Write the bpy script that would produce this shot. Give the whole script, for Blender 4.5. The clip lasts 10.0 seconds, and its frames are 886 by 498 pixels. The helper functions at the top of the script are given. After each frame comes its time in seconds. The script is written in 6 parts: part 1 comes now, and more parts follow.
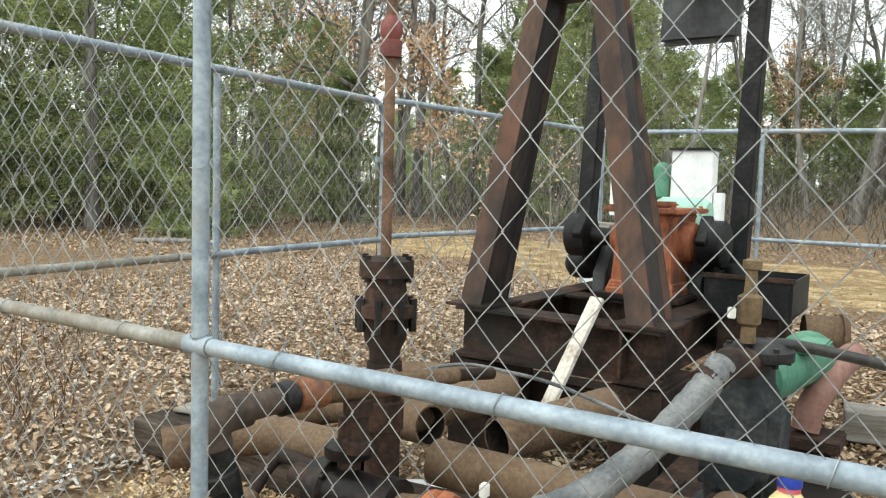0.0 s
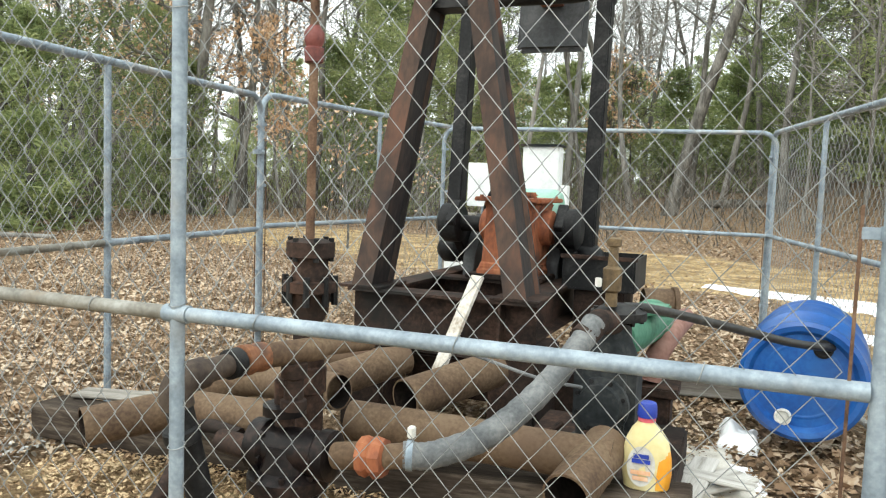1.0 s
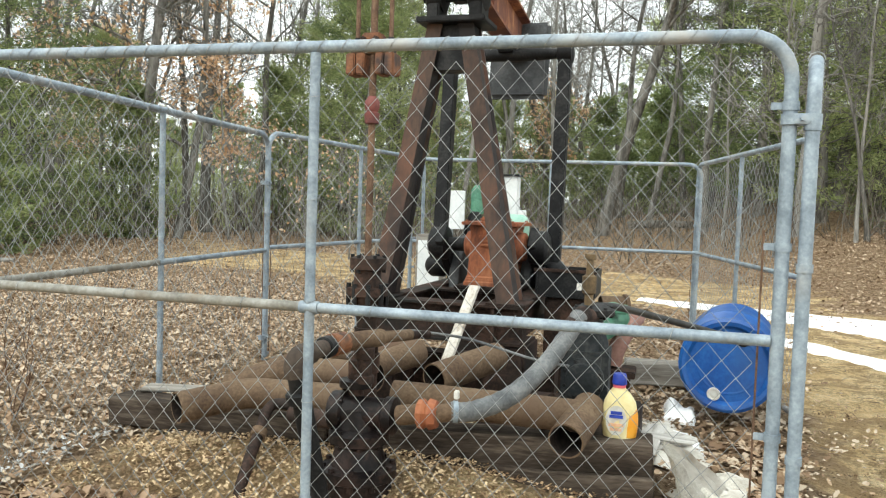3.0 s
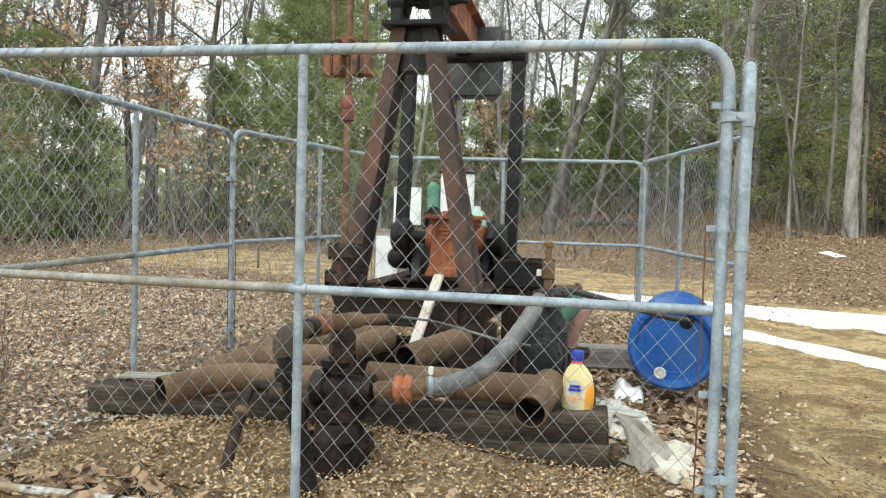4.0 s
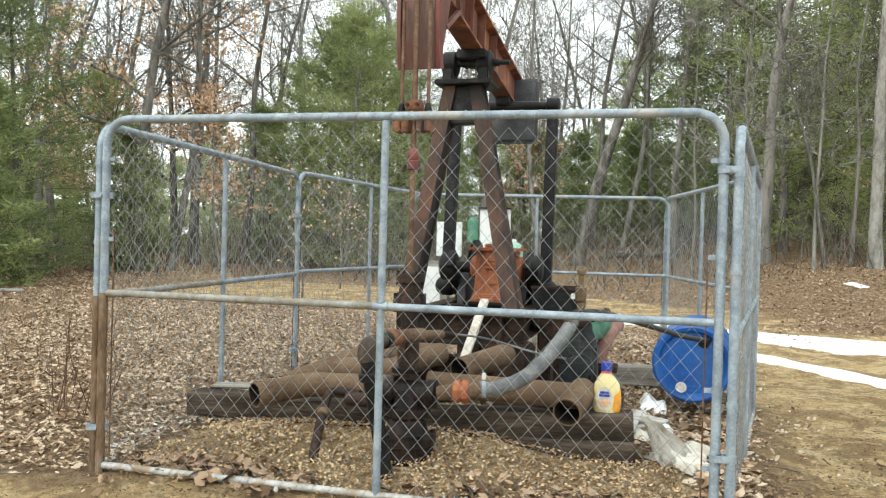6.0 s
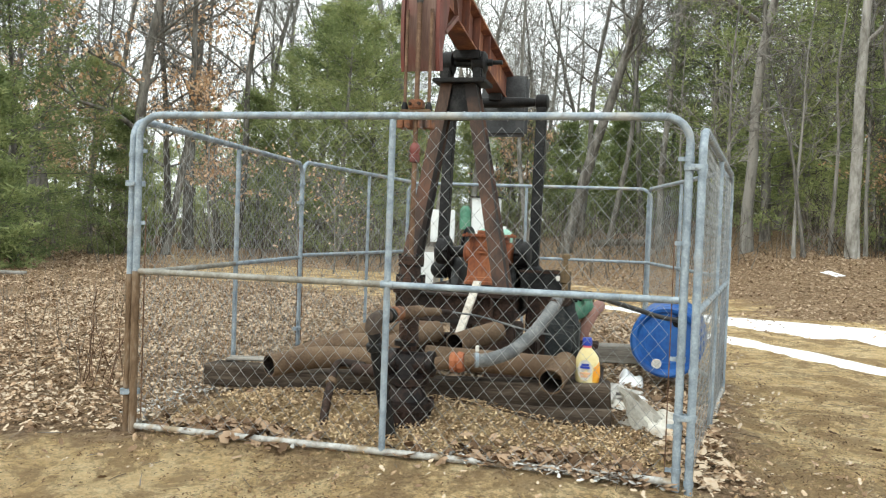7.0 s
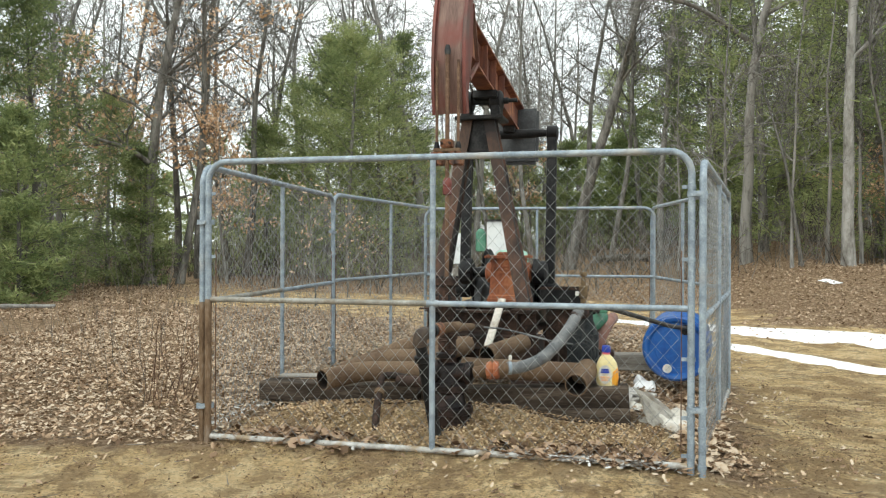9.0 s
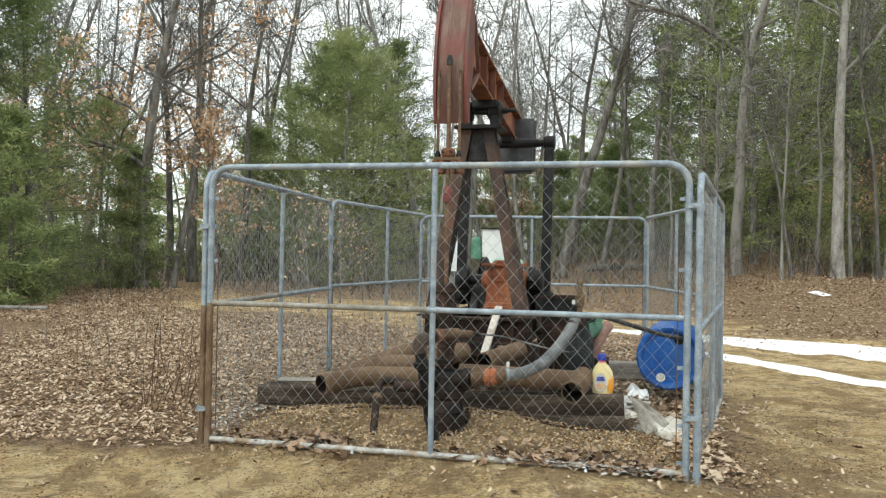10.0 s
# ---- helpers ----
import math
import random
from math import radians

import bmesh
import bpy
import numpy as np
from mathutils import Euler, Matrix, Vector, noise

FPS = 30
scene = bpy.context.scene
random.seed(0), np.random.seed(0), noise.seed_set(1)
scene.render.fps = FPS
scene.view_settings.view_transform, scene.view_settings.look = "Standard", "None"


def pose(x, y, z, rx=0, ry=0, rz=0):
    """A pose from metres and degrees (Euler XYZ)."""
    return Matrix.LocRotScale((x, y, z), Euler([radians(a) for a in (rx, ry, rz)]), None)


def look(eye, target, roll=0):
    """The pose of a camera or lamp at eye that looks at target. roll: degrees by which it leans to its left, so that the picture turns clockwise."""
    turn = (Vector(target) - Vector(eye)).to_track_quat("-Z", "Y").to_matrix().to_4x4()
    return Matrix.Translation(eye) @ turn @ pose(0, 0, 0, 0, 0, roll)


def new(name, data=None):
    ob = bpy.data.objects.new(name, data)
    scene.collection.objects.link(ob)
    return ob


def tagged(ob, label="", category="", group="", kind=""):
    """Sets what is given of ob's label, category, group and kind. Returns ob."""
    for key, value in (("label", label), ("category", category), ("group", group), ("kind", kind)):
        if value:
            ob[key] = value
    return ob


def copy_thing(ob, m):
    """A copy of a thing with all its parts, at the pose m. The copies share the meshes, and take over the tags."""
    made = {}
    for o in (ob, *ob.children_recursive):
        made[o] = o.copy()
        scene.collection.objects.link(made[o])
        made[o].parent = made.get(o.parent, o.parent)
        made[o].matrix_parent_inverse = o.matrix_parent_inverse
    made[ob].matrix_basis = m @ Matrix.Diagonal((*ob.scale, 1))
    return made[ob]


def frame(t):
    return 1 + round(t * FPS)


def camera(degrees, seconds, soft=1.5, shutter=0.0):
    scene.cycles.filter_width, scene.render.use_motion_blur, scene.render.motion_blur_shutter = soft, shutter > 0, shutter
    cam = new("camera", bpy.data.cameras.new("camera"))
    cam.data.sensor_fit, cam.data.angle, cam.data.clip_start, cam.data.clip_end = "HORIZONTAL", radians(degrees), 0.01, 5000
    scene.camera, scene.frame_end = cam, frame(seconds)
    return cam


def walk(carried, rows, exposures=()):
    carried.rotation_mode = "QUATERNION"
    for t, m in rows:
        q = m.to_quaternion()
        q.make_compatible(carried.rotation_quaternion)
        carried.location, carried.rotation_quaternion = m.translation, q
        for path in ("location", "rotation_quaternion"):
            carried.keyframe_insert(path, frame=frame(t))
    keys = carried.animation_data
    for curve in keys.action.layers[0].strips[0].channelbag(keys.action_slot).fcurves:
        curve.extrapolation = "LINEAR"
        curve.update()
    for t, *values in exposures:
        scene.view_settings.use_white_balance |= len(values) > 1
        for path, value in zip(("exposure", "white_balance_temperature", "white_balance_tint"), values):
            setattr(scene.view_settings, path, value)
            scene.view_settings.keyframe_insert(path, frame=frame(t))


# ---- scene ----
cam = camera(58.8, 10.0, soft=1.2)
PATH = [
    (0, (1.334, -1.131, 1.277), (0.259, 0.548, 1.114), 1.8),
    (0.5, (1.344, -1.345, 1.252), (0.486, 0.449, 1.041), 1.7),
    (1, (1.29, -1.568, 1.261), (0.58, 0.294, 1.094), 2.1),
    (1.5, (1.247, -1.816, 1.27), (0.642, 0.084, 1.117), 0.9),
    (2, (1.216, -2.019, 1.27), (0.65, -0.106, 1.127), 1.0),
    (2.5, (1.234, -2.295, 1.289), (0.678, -0.377, 1.175), 1.8),
    (3.8, (1.148, -2.802, 1.26), (0.675, -0.861, 1.158), 1.5),
    (4, (1.159, -2.847, 1.24), (0.747, -0.892, 1.138), 1.7),
    (4.5, (1.163, -3.11, 1.256), (0.799, -1.144, 1.186), 1.4),
    (5, (1.129, -3.31, 1.258), (0.765, -1.346, 1.148), 0.9),
    (5.5, (1.126, -3.498, 1.262), (0.695, -1.545, 1.226), 0.9),
    (5.7, (1.146, -3.523, 1.241), (0.67, -1.581, 1.221), 1.3),
    (6.8, (1.291, -3.994, 1.24), (0.813, -2.052, 1.213), 2.2),
    (7, (1.259, -4.088, 1.233), (0.802, -2.142, 1.18), 2.1),
    (7.5, (1.291, -4.301, 1.229), (0.809, -2.36, 1.189), 1.3),
    (8, (1.283, -4.509, 1.236), (0.799, -2.569, 1.2), 1.4),
    (8.5, (1.253, -4.638, 1.259), (0.759, -2.7, 1.283), 0.9),
    (9, (1.184, -4.76, 1.258), (0.725, -2.813, 1.257), 0.2),
    (9.5, (1.152, -4.844, 1.253), (0.716, -2.892, 1.271), 0.5),
    (10, (1.137, -4.846, 1.26), (0.701, -2.894, 1.277), 1.0),
]
walk(cam, [(t, look(eye, target, roll)) for t, eye, target, roll in PATH], [(t, e, 6500, 1) for t, e in ((0.0, 1.16), (1.5, 1.25), (2.5, 1.15), (4.5, 1.04), (5.5, 1.06), (7.5, 0.97), (8.5, 0.87), (10.0, 0.74))])

# ---------- world and light: overcast late winter day ----------
world = bpy.data.worlds.new("overcast_sky")
scene.world = world
world.use_nodes = True
wn, wl = world.node_tree.nodes, world.node_tree.links
wn.clear()
w_out = wn.new("ShaderNodeOutputWorld")
w_bg = wn.new("ShaderNodeBackground")
w_sky = wn.new("ShaderNodeTexSky")
w_sky.sky_type = "NISHITA"
w_sky.sun_disc = False
w_sky.sun_elevation, w_sky.sun_rotation = radians(42), radians(200)
w_sky.dust_density = 4.0
w_scale = wn.new("ShaderNodeVectorMath")
w_scale.operation = "SCALE"
w_scale.inputs["Scale"].default_value = 0.06
w_cloud = wn.new("ShaderNodeTexNoise")
w_cloud.inputs["Scale"].default_value = 2.2
w_cloud.inputs["Detail"].default_value = 5
w_ramp = wn.new("ShaderNodeValToRGB")
w_ramp.color_ramp.elements[0].position, w_ramp.color_ramp.elements[0].color = 0.3, (0.80, 0.84, 0.90, 1)
w_ramp.color_ramp.elements[1].position, w_ramp.color_ramp.elements[1].color = 0.7, (1.02, 1.02, 1.02, 1)
w_mix = wn.new("ShaderNodeMixRGB")
w_mix.inputs["Fac"].default_value = 0.88
wl.new(w_sky.outputs["Color"], w_scale.inputs[0])
wl.new(w_cloud.outputs["Fac"], w_ramp.inputs["Fac"])
wl.new(w_scale.outputs["Vector"], w_mix.inputs["Color1"])
wl.new(w_ramp.outputs["Color"], w_mix.inputs["Color2"])
wl.new(w_mix.outputs["Color"], w_bg.inputs["Color"])
w_bg.inputs["Strength"].default_value = 1.08
wl.new(w_bg.outputs["Background"], w_out.inputs["Surface"])

sun = new("sun", bpy.data.lights.new("sun", "SUN"))
sun.data.energy, sun.data.angle, sun.data.color = 0.7, radians(60), (1.0, 0.96, 0.9)
sun.matrix_world = look((-4, -8, 11), (0, 0, 0))



# ---------- materials ----------
def material(name, cols, rough=0.8, metal=0.0, scale=6.0, fine=60.0, bump=0.3, bump_dist=0.01, stain=None, stain_at=(0.55, 0.7), stain_scale=3.0, stretch=(1, 1, 1), island=0.0, obj_rand=0.0, spec=0.5):
    m = bpy.data.materials.new(name)
    m.use_nodes = True
    nt = m.node_tree
    n, l = nt.nodes, nt.links
    b = n["Principled BSDF"]
    b.inputs["Roughness"].default_value, b.inputs["Metallic"].default_value = rough, metal
    b.inputs["Specular IOR Level"].default_value = spec
    tc = n.new("ShaderNodeTexCoord")
    mp = n.new("ShaderNodeMapping")
    mp.inputs["Scale"].default_value = stretch
    l.new(tc.outputs["Object"], mp.inputs["Vector"])
    big = n.new("ShaderNodeTexNoise")
    big.inputs["Scale"].default_value, big.inputs["Detail"].default_value, big.inputs["Roughness"].default_value = scale, 6, 0.65
    l.new(mp.outputs["Vector"], big.inputs["Vector"])
    small = n.new("ShaderNodeTexNoise")
    small.inputs["Scale"].default_value, small.inputs["Detail"].default_value = fine, 4
    l.new(mp.outputs["Vector"], small.inputs["Vector"])
    ad = n.new("ShaderNodeMath")
    ad.operation = "MULTIPLY_ADD"
    ad.inputs[1].default_value = 0.35
    l.new(small.outputs["Fac"], ad.inputs[0])
    l.new(big.outputs["Fac"], ad.inputs[2])
    last = ad.outputs[0]
    for src, amount in (("island", island), ("obj", obj_rand)):
        if amount:
            g = n.new("ShaderNodeNewGeometry") if src == "island" else n.new("ShaderNodeObjectInfo")
            out = g.outputs["Random Per Island"] if src == "island" else g.outputs["Random"]
            a2 = n.new("ShaderNodeMath")
            a2.operation = "MULTIPLY_ADD"
            a2.inputs[1].default_value = amount
            l.new(out, a2.inputs[0])
            l.new(last, a2.inputs[2])
            a3 = n.new("ShaderNodeMath")
            a3.operation = "SUBTRACT"
            a3.inputs[1].default_value = amount / 2
            l.new(a2.outputs[0], a3.inputs[0])
            last = a3.outputs[0]
    ramp = n.new("ShaderNodeValToRGB")
    e = ramp.color_ramp.elements
    while len(e) < len(cols):
        e.new(0.5)
    for i, c in enumerate(cols):
        e[i].position = 0.52 + 0.30 * i / max(1, len(cols) - 1)
        e[i].color = (*c, 1)
    l.new(last, ramp.inputs["Fac"])
    col = ramp.outputs["Color"]
    if stain:
        st = n.new("ShaderNodeTexNoise")
        st.inputs["Scale"].default_value, st.inputs["Detail"].default_value = stain_scale, 5
        l.new(tc.outputs["Object"], st.inputs["Vector"])
        r2 = n.new("ShaderNodeValToRGB")
        r2.color_ramp.elements[0].position, r2.color_ramp.elements[1].position = stain_at
        l.new(st.outputs["Fac"], r2.inputs["Fac"])
        mx = n.new("ShaderNodeMixRGB")
        mx.inputs["Color2"].default_value = (*stain, 1)
        l.new(r2.outputs["Color"], mx.inputs["Fac"])
        l.new(col, mx.inputs["Color1"])
        col = mx.outputs["Color"]
    l.new(col, b.inputs["Base Color"])
    if bump:
        bp = n.new("ShaderNodeBump")
        bp.inputs["Strength"].default_value, bp.inputs["Distance"].default_value = bump, bump_dist
        l.new(ad.outputs[0], bp.inputs["Height"])
        l.new(bp.outputs["Normal"], b.inputs["Normal"])
    return m


def see_through(m, share=0.5):
    """Thin leaves let part of the light through."""
    n, l = m.node_tree.nodes, m.node_tree.links
    b = n["Principled BSDF"]
    tr = n.new("ShaderNodeBsdfTranslucent")
    mx = n.new("ShaderNodeMixShader")
    mx.inputs["Fac"].default_value = share
    l.new(b.inputs["Base Color"].links[0].from_socket, tr.inputs["Color"])
    l.new(b.outputs["BSDF"], mx.inputs[1])
    l.new(tr.outputs["BSDF"], mx.inputs[2])
    l.new(mx.outputs["Shader"], n["Material Output"].inputs["Surface"])
    return m


GALV = material("galvanized_steel", [(0.165, 0.205, 0.245), (0.24, 0.29, 0.34), (0.34, 0.40, 0.455)], 0.5, 0.15, 9, 90, 0.15, 0.002, stain=(0.34, 0.33, 0.31), stain_at=(0.58, 0.75))
WIRE = material("galvanized_wire", [(0.20, 0.215, 0.22), (0.30, 0.315, 0.32), (0.42, 0.43, 0.43)], 0.45, 0.3, 5, 40, 0.0)
RUSTY_GALV = material("rust_stained_galvanized_steel", [(0.10, 0.06, 0.032), (0.18, 0.118, 0.07), (0.28, 0.22, 0.165)], 0.7, 0.3, 7, 80, 0.2, 0.003, stretch=(1, 1, 0.3))
RUST_PIPE = material("rusted_pipe_steel", [(0.075, 0.046, 0.029), (0.135, 0.088, 0.054), (0.20, 0.142, 0.09)], 0.8, 0.05, 2.2, 70, 0.18, 0.003, stain=(0.085, 0.047, 0.032), stain_at=(0.52, 0.78), stain_scale=2.2, spec=0.3)
# near-black colour that stands in for the shade inside the pipes
BORE_SHADE = material("shaded_pipe_bore", [(0.008, 0.006, 0.005), (0.018, 0.013, 0.011), (0.04, 0.028, 0.022)], 0.85, 0.0, 8, 60, 0.3, 0.004, spec=0.2)
RUST_DARK = material("dark_rust", [(0.013, 0.009, 0.008), (0.036, 0.022, 0.017), (0.095, 0.052, 0.037)], 0.75, 0.2, 6, 60, 0.35, 0.005, stain=(0.02, 0.018, 0.017), stain_at=(0.5, 0.65), spec=0.25)
OILY = material("oil_soaked_iron", [(0.005, 0.004, 0.005), (0.012, 0.009, 0.009), (0.04, 0.024, 0.02)], 0.42, 0.15, 7, 50, 0.5, 0.008, spec=0.25)
DIRTY_RAIL = material("dirt_splashed_galvanized_steel", [(0.24, 0.22, 0.19), (0.38, 0.37, 0.35), (0.50, 0.50, 0.49)], 0.6, 0.1, 9, 70, 0.2, 0.003, stain=(0.26, 0.20, 0.13), stain_at=(0.5, 0.62), stain_scale=6)
TAN_RAIL = material("tan_weathered_galvanized_steel", [(0.15, 0.14, 0.12), (0.235, 0.225, 0.195), (0.33, 0.325, 0.30)], 0.6, 0.1, 9, 70, 0.2, 0.003, stain=(0.20, 0.15, 0.10), stain_at=(0.5, 0.66), stain_scale=5)
CHIPS = material("wood_chips", [(0.20, 0.125, 0.068), (0.42, 0.29, 0.165), (0.64, 0.48, 0.30)], 0.9, 0.0, 2, 30, 0.0, island=0.6, spec=0.2)
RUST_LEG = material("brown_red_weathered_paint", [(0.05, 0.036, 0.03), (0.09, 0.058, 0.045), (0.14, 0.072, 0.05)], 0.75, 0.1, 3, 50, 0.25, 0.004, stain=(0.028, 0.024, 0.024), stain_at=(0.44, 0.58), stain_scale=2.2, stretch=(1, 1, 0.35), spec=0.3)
LEG_BLACK = material("near_black_leg_paint", [(0.012, 0.011, 0.012), (0.026, 0.022, 0.022), (0.06, 0.042, 0.036)], 0.6, 0.1, 3, 50, 0.25, 0.004, stretch=(1, 1, 0.35), spec=0.3)
HEAD_FACE = material("worn_red_brown_plate", [(0.085, 0.04, 0.032), (0.14, 0.078, 0.06), (0.20, 0.12, 0.095)], 0.6, 0.1, 3, 40, 0.2, 0.003, stain=(0.16, 0.04, 0.03), stain_at=(0.5, 0.7), stretch=(3, 1, 0.25))
ELBOW = material("dark_brown_cast_pipe", [(0.035, 0.026, 0.022), (0.065, 0.048, 0.038), (0.10, 0.075, 0.058)], 0.75, 0.1, 6, 60, 0.3, 0.004, spec=0.3)
DULL_ORANGE = material("dull_orange_rust", [(0.08, 0.035, 0.02), (0.20, 0.08, 0.035), (0.34, 0.145, 0.065)], 0.75, 0.1, 9, 60, 0.3, 0.004, stain=(0.05, 0.03, 0.025), stain_at=(0.5, 0.65), stain_scale=9)
RED_HEAD = material("dull_red_paint", [(0.09, 0.025, 0.02), (0.15, 0.04, 0.03), (0.20, 0.065, 0.045)], 0.6, 0.1, 3, 40, 0.2, 0.003, stain=(0.10, 0.06, 0.05), stain_at=(0.5, 0.75), stretch=(1, 1, 0.25))
ORANGE = material("orange_rust_paint", [(0.13, 0.045, 0.025), (0.30, 0.095, 0.04), (0.40, 0.155, 0.07)], 0.75, 0.05, 5, 45, 0.3, 0.004, stain=(0.07, 0.045, 0.035), stain_at=(0.55, 0.72), stretch=(1, 1, 0.45))
BEAM_ORANGE = material("peeling_orange_beam_paint", [(0.09, 0.034, 0.024), (0.19, 0.065, 0.034), (0.42, 0.20, 0.09)], 0.75, 0.05, 4, 40, 0.25, 0.004, stain=(0.13, 0.05, 0.035), stain_at=(0.48, 0.62), stretch=(1, 1, 0.3))
BLACK = material("oily_black_iron", [(0.005, 0.005, 0.006), (0.012, 0.012, 0.013), (0.03, 0.029, 0.029)], 0.55, 0.2, 6, 60, 0.3, 0.004, spec=0.25)
WEIGHT = material("black_grey_cast_iron", [(0.028, 0.03, 0.033), (0.048, 0.051, 0.055), (0.075, 0.078, 0.082)], 0.65, 0.1, 5, 60, 0.25, 0.003)
CASTGREY = material("grey_green_cast_iron", [(0.010, 0.012, 0.014), (0.022, 0.026, 0.029), (0.06, 0.062, 0.062)], 0.7, 0.15, 6, 50, 0.35, 0.004, stain=(0.06, 0.04, 0.03), stain_at=(0.55, 0.7), spec=0.3)
GREEN = material("faded_green_machine_paint", [(0.035, 0.12, 0.075), (0.06, 0.19, 0.12), (0.10, 0.26, 0.17)], 0.55, 0.0, 5, 50, 0.15, 0.003, stain=(0.20, 0.22, 0.13), stain_at=(0.55, 0.7))
MINT = material("pale_mint_paint", [(0.22, 0.42, 0.33), (0.30, 0.52, 0.42), (0.36, 0.58, 0.48)], 0.6, 0.0, 5, 50, 0.1)
HOSE = material("grey_rubber_hose", [(0.075, 0.08, 0.085), (0.13, 0.135, 0.14), (0.21, 0.215, 0.215)], 0.7, 0.0, 7, 80, 0.25, 0.003, spec=0.3)
RUBBER = material("black_rubber_hose", [(0.012, 0.012, 0.012), (0.022, 0.022, 0.022), (0.05, 0.048, 0.045)], 0.5, 0.0, 7, 60, 0.15)
BRASS = material("tarnished_brass", [(0.06, 0.04, 0.02), (0.12, 0.08, 0.04), (0.20, 0.135, 0.065)], 0.6, 0.15, 9, 60, 0.2, 0.003)
REDPAINT = material("red_coupling_paint", [(0.10, 0.028, 0.024), (0.17, 0.045, 0.038), (0.22, 0.07, 0.06)], 0.6, 0.0, 8, 60, 0.2, 0.003)
PINKRUST = material("faded_red_rust", [(0.16, 0.075, 0.06), (0.24, 0.125, 0.10), (0.30, 0.17, 0.14)], 0.8, 0.05, 6, 50, 0.3, 0.004)
CABLE = material("rusty_wire_rope", [(0.07, 0.04, 0.025), (0.14, 0.08, 0.05), (0.22, 0.14, 0.09)], 0.7, 0.4, 10, 120, 0.4, 0.003)
TIMBER = material("weathered_dark_timber", [(0.022, 0.016, 0.012), (0.055, 0.041, 0.031), (0.13, 0.104, 0.082)], 0.9, 0.0, 4, 45, 0.45, 0.008, stretch=(0.35, 2.4, 2.4), spec=0.2)
GREYBOARD = material("grey_weathered_board", [(0.16, 0.14, 0.12), (0.27, 0.25, 0.22), (0.38, 0.36, 0.33)], 0.9, 0.0, 3, 40, 0.5, 0.006, stretch=(0.3, 5, 5))
PALEBOARD = material("bleached_board", [(0.30, 0.28, 0.25), (0.45, 0.43, 0.40), (0.58, 0.56, 0.53)], 0.9, 0.0, 3, 40, 0.5, 0.006, stretch=(0.3, 5, 5))
WHITEWOOD = material("peeling_white_board", [(0.36, 0.30, 0.24), (0.62, 0.58, 0.52), (0.74, 0.71, 0.66)], 0.8, 0.0, 6, 60, 0.3, 0.003, stain=(0.25, 0.18, 0.13), stain_at=(0.62, 0.7), stain_scale=14)
BLUE = material("blue_barrel_plastic", [(0.004, 0.058, 0.25), (0.007, 0.085, 0.34), (0.02, 0.125, 0.42)], 0.32, 0.0, 4, 50, 0.08, 0.003, stain=(0.03, 0.085, 0.24), stain_at=(0.5, 0.8))
WHITEPL = material("dirty_white_plastic", [(0.50, 0.48, 0.44), (0.66, 0.65, 0.61), (0.75, 0.74, 0.71)], 0.5, 0.0, 8, 60, 0.1)
CREAM = material("pale_yellow_bottle_plastic", [(0.62, 0.52, 0.24), (0.72, 0.62, 0.32), (0.78, 0.70, 0.42)], 0.35, 0.0, 3, 30, 0.05)
ORANGEPL = material("orange_bottle_liquid_tint", [(0.70, 0.26, 0.02), (0.80, 0.34, 0.03), (0.82, 0.42, 0.06)], 0.35, 0.0, 3, 30, 0.05)
CAPBLUE = material("blue_cap_plastic", [(0.015, 0.04, 0.30), (0.025, 0.06, 0.42), (0.04, 0.10, 0.50)], 0.4, 0.0, 5, 30, 0.05)
PINK = material("pink_neck_plastic", [(0.55, 0.08, 0.12), (0.65, 0.12, 0.16), (0.7, 0.2, 0.2)], 0.4, 0.0, 5, 30, 0.05)
PEACH = material("peach_label_print", [(0.72, 0.38, 0.20), (0.78, 0.48, 0.30), (0.80, 0.60, 0.45)], 0.5, 0.0, 12, 60, 0.0)
CLOTH = material("dirty_white_sacking", [(0.36, 0.33, 0.28), (0.54, 0.51, 0.45), (0.66, 0.63, 0.58)], 0.95, 0.0, 4, 120, 0.35, 0.004, stain=(0.30, 0.25, 0.19), stain_at=(0.58, 0.72))
SNOW = material("old_snow", [(0.74, 0.76, 0.79), (0.84, 0.85, 0.87), (0.90, 0.90, 0.91)], 0.7, 0.0, 3, 30, 0.5, 0.02, stain=(0.60, 0.57, 0.52), stain_at=(0.66, 0.82), stain_scale=4)
BOXWHITE = material("white_painted_box", [(0.62, 0.65, 0.66), (0.74, 0.77, 0.78), (0.80, 0.82, 0.82)], 0.5, 0.0, 4, 40, 0.08)
BARK = material("grey_brown_bark", [(0.085, 0.08, 0.072), (0.17, 0.162, 0.148), (0.28, 0.268, 0.248)], 0.95, 0.0, 5, 25, 0.9, 0.03, stretch=(1, 1, 0.25), obj_rand=0.25)
BARKPALE = material("pale_lichened_bark", [(0.12, 0.11, 0.095), (0.24, 0.23, 0.21), (0.36, 0.35, 0.33)], 0.95, 0.0, 4, 20, 0.9, 0.03, stretch=(1, 1, 0.4), obj_rand=0.15)
NEEDLE = see_through(material("pine_needles", [(0.17, 0.218, 0.10), (0.30, 0.352, 0.158), (0.425, 0.465, 0.22)], 0.7, 0.0, 0.9, 9, 0.0, island=0.22, obj_rand=0.3, spec=0.2))
DEADLEAF = see_through(material("dry_oak_leaves_on_twigs", [(0.52, 0.32, 0.18), (0.70, 0.47, 0.29), (0.84, 0.64, 0.46)], 0.85, 0.0, 2, 20, 0.0, island=0.5, spec=0.2))
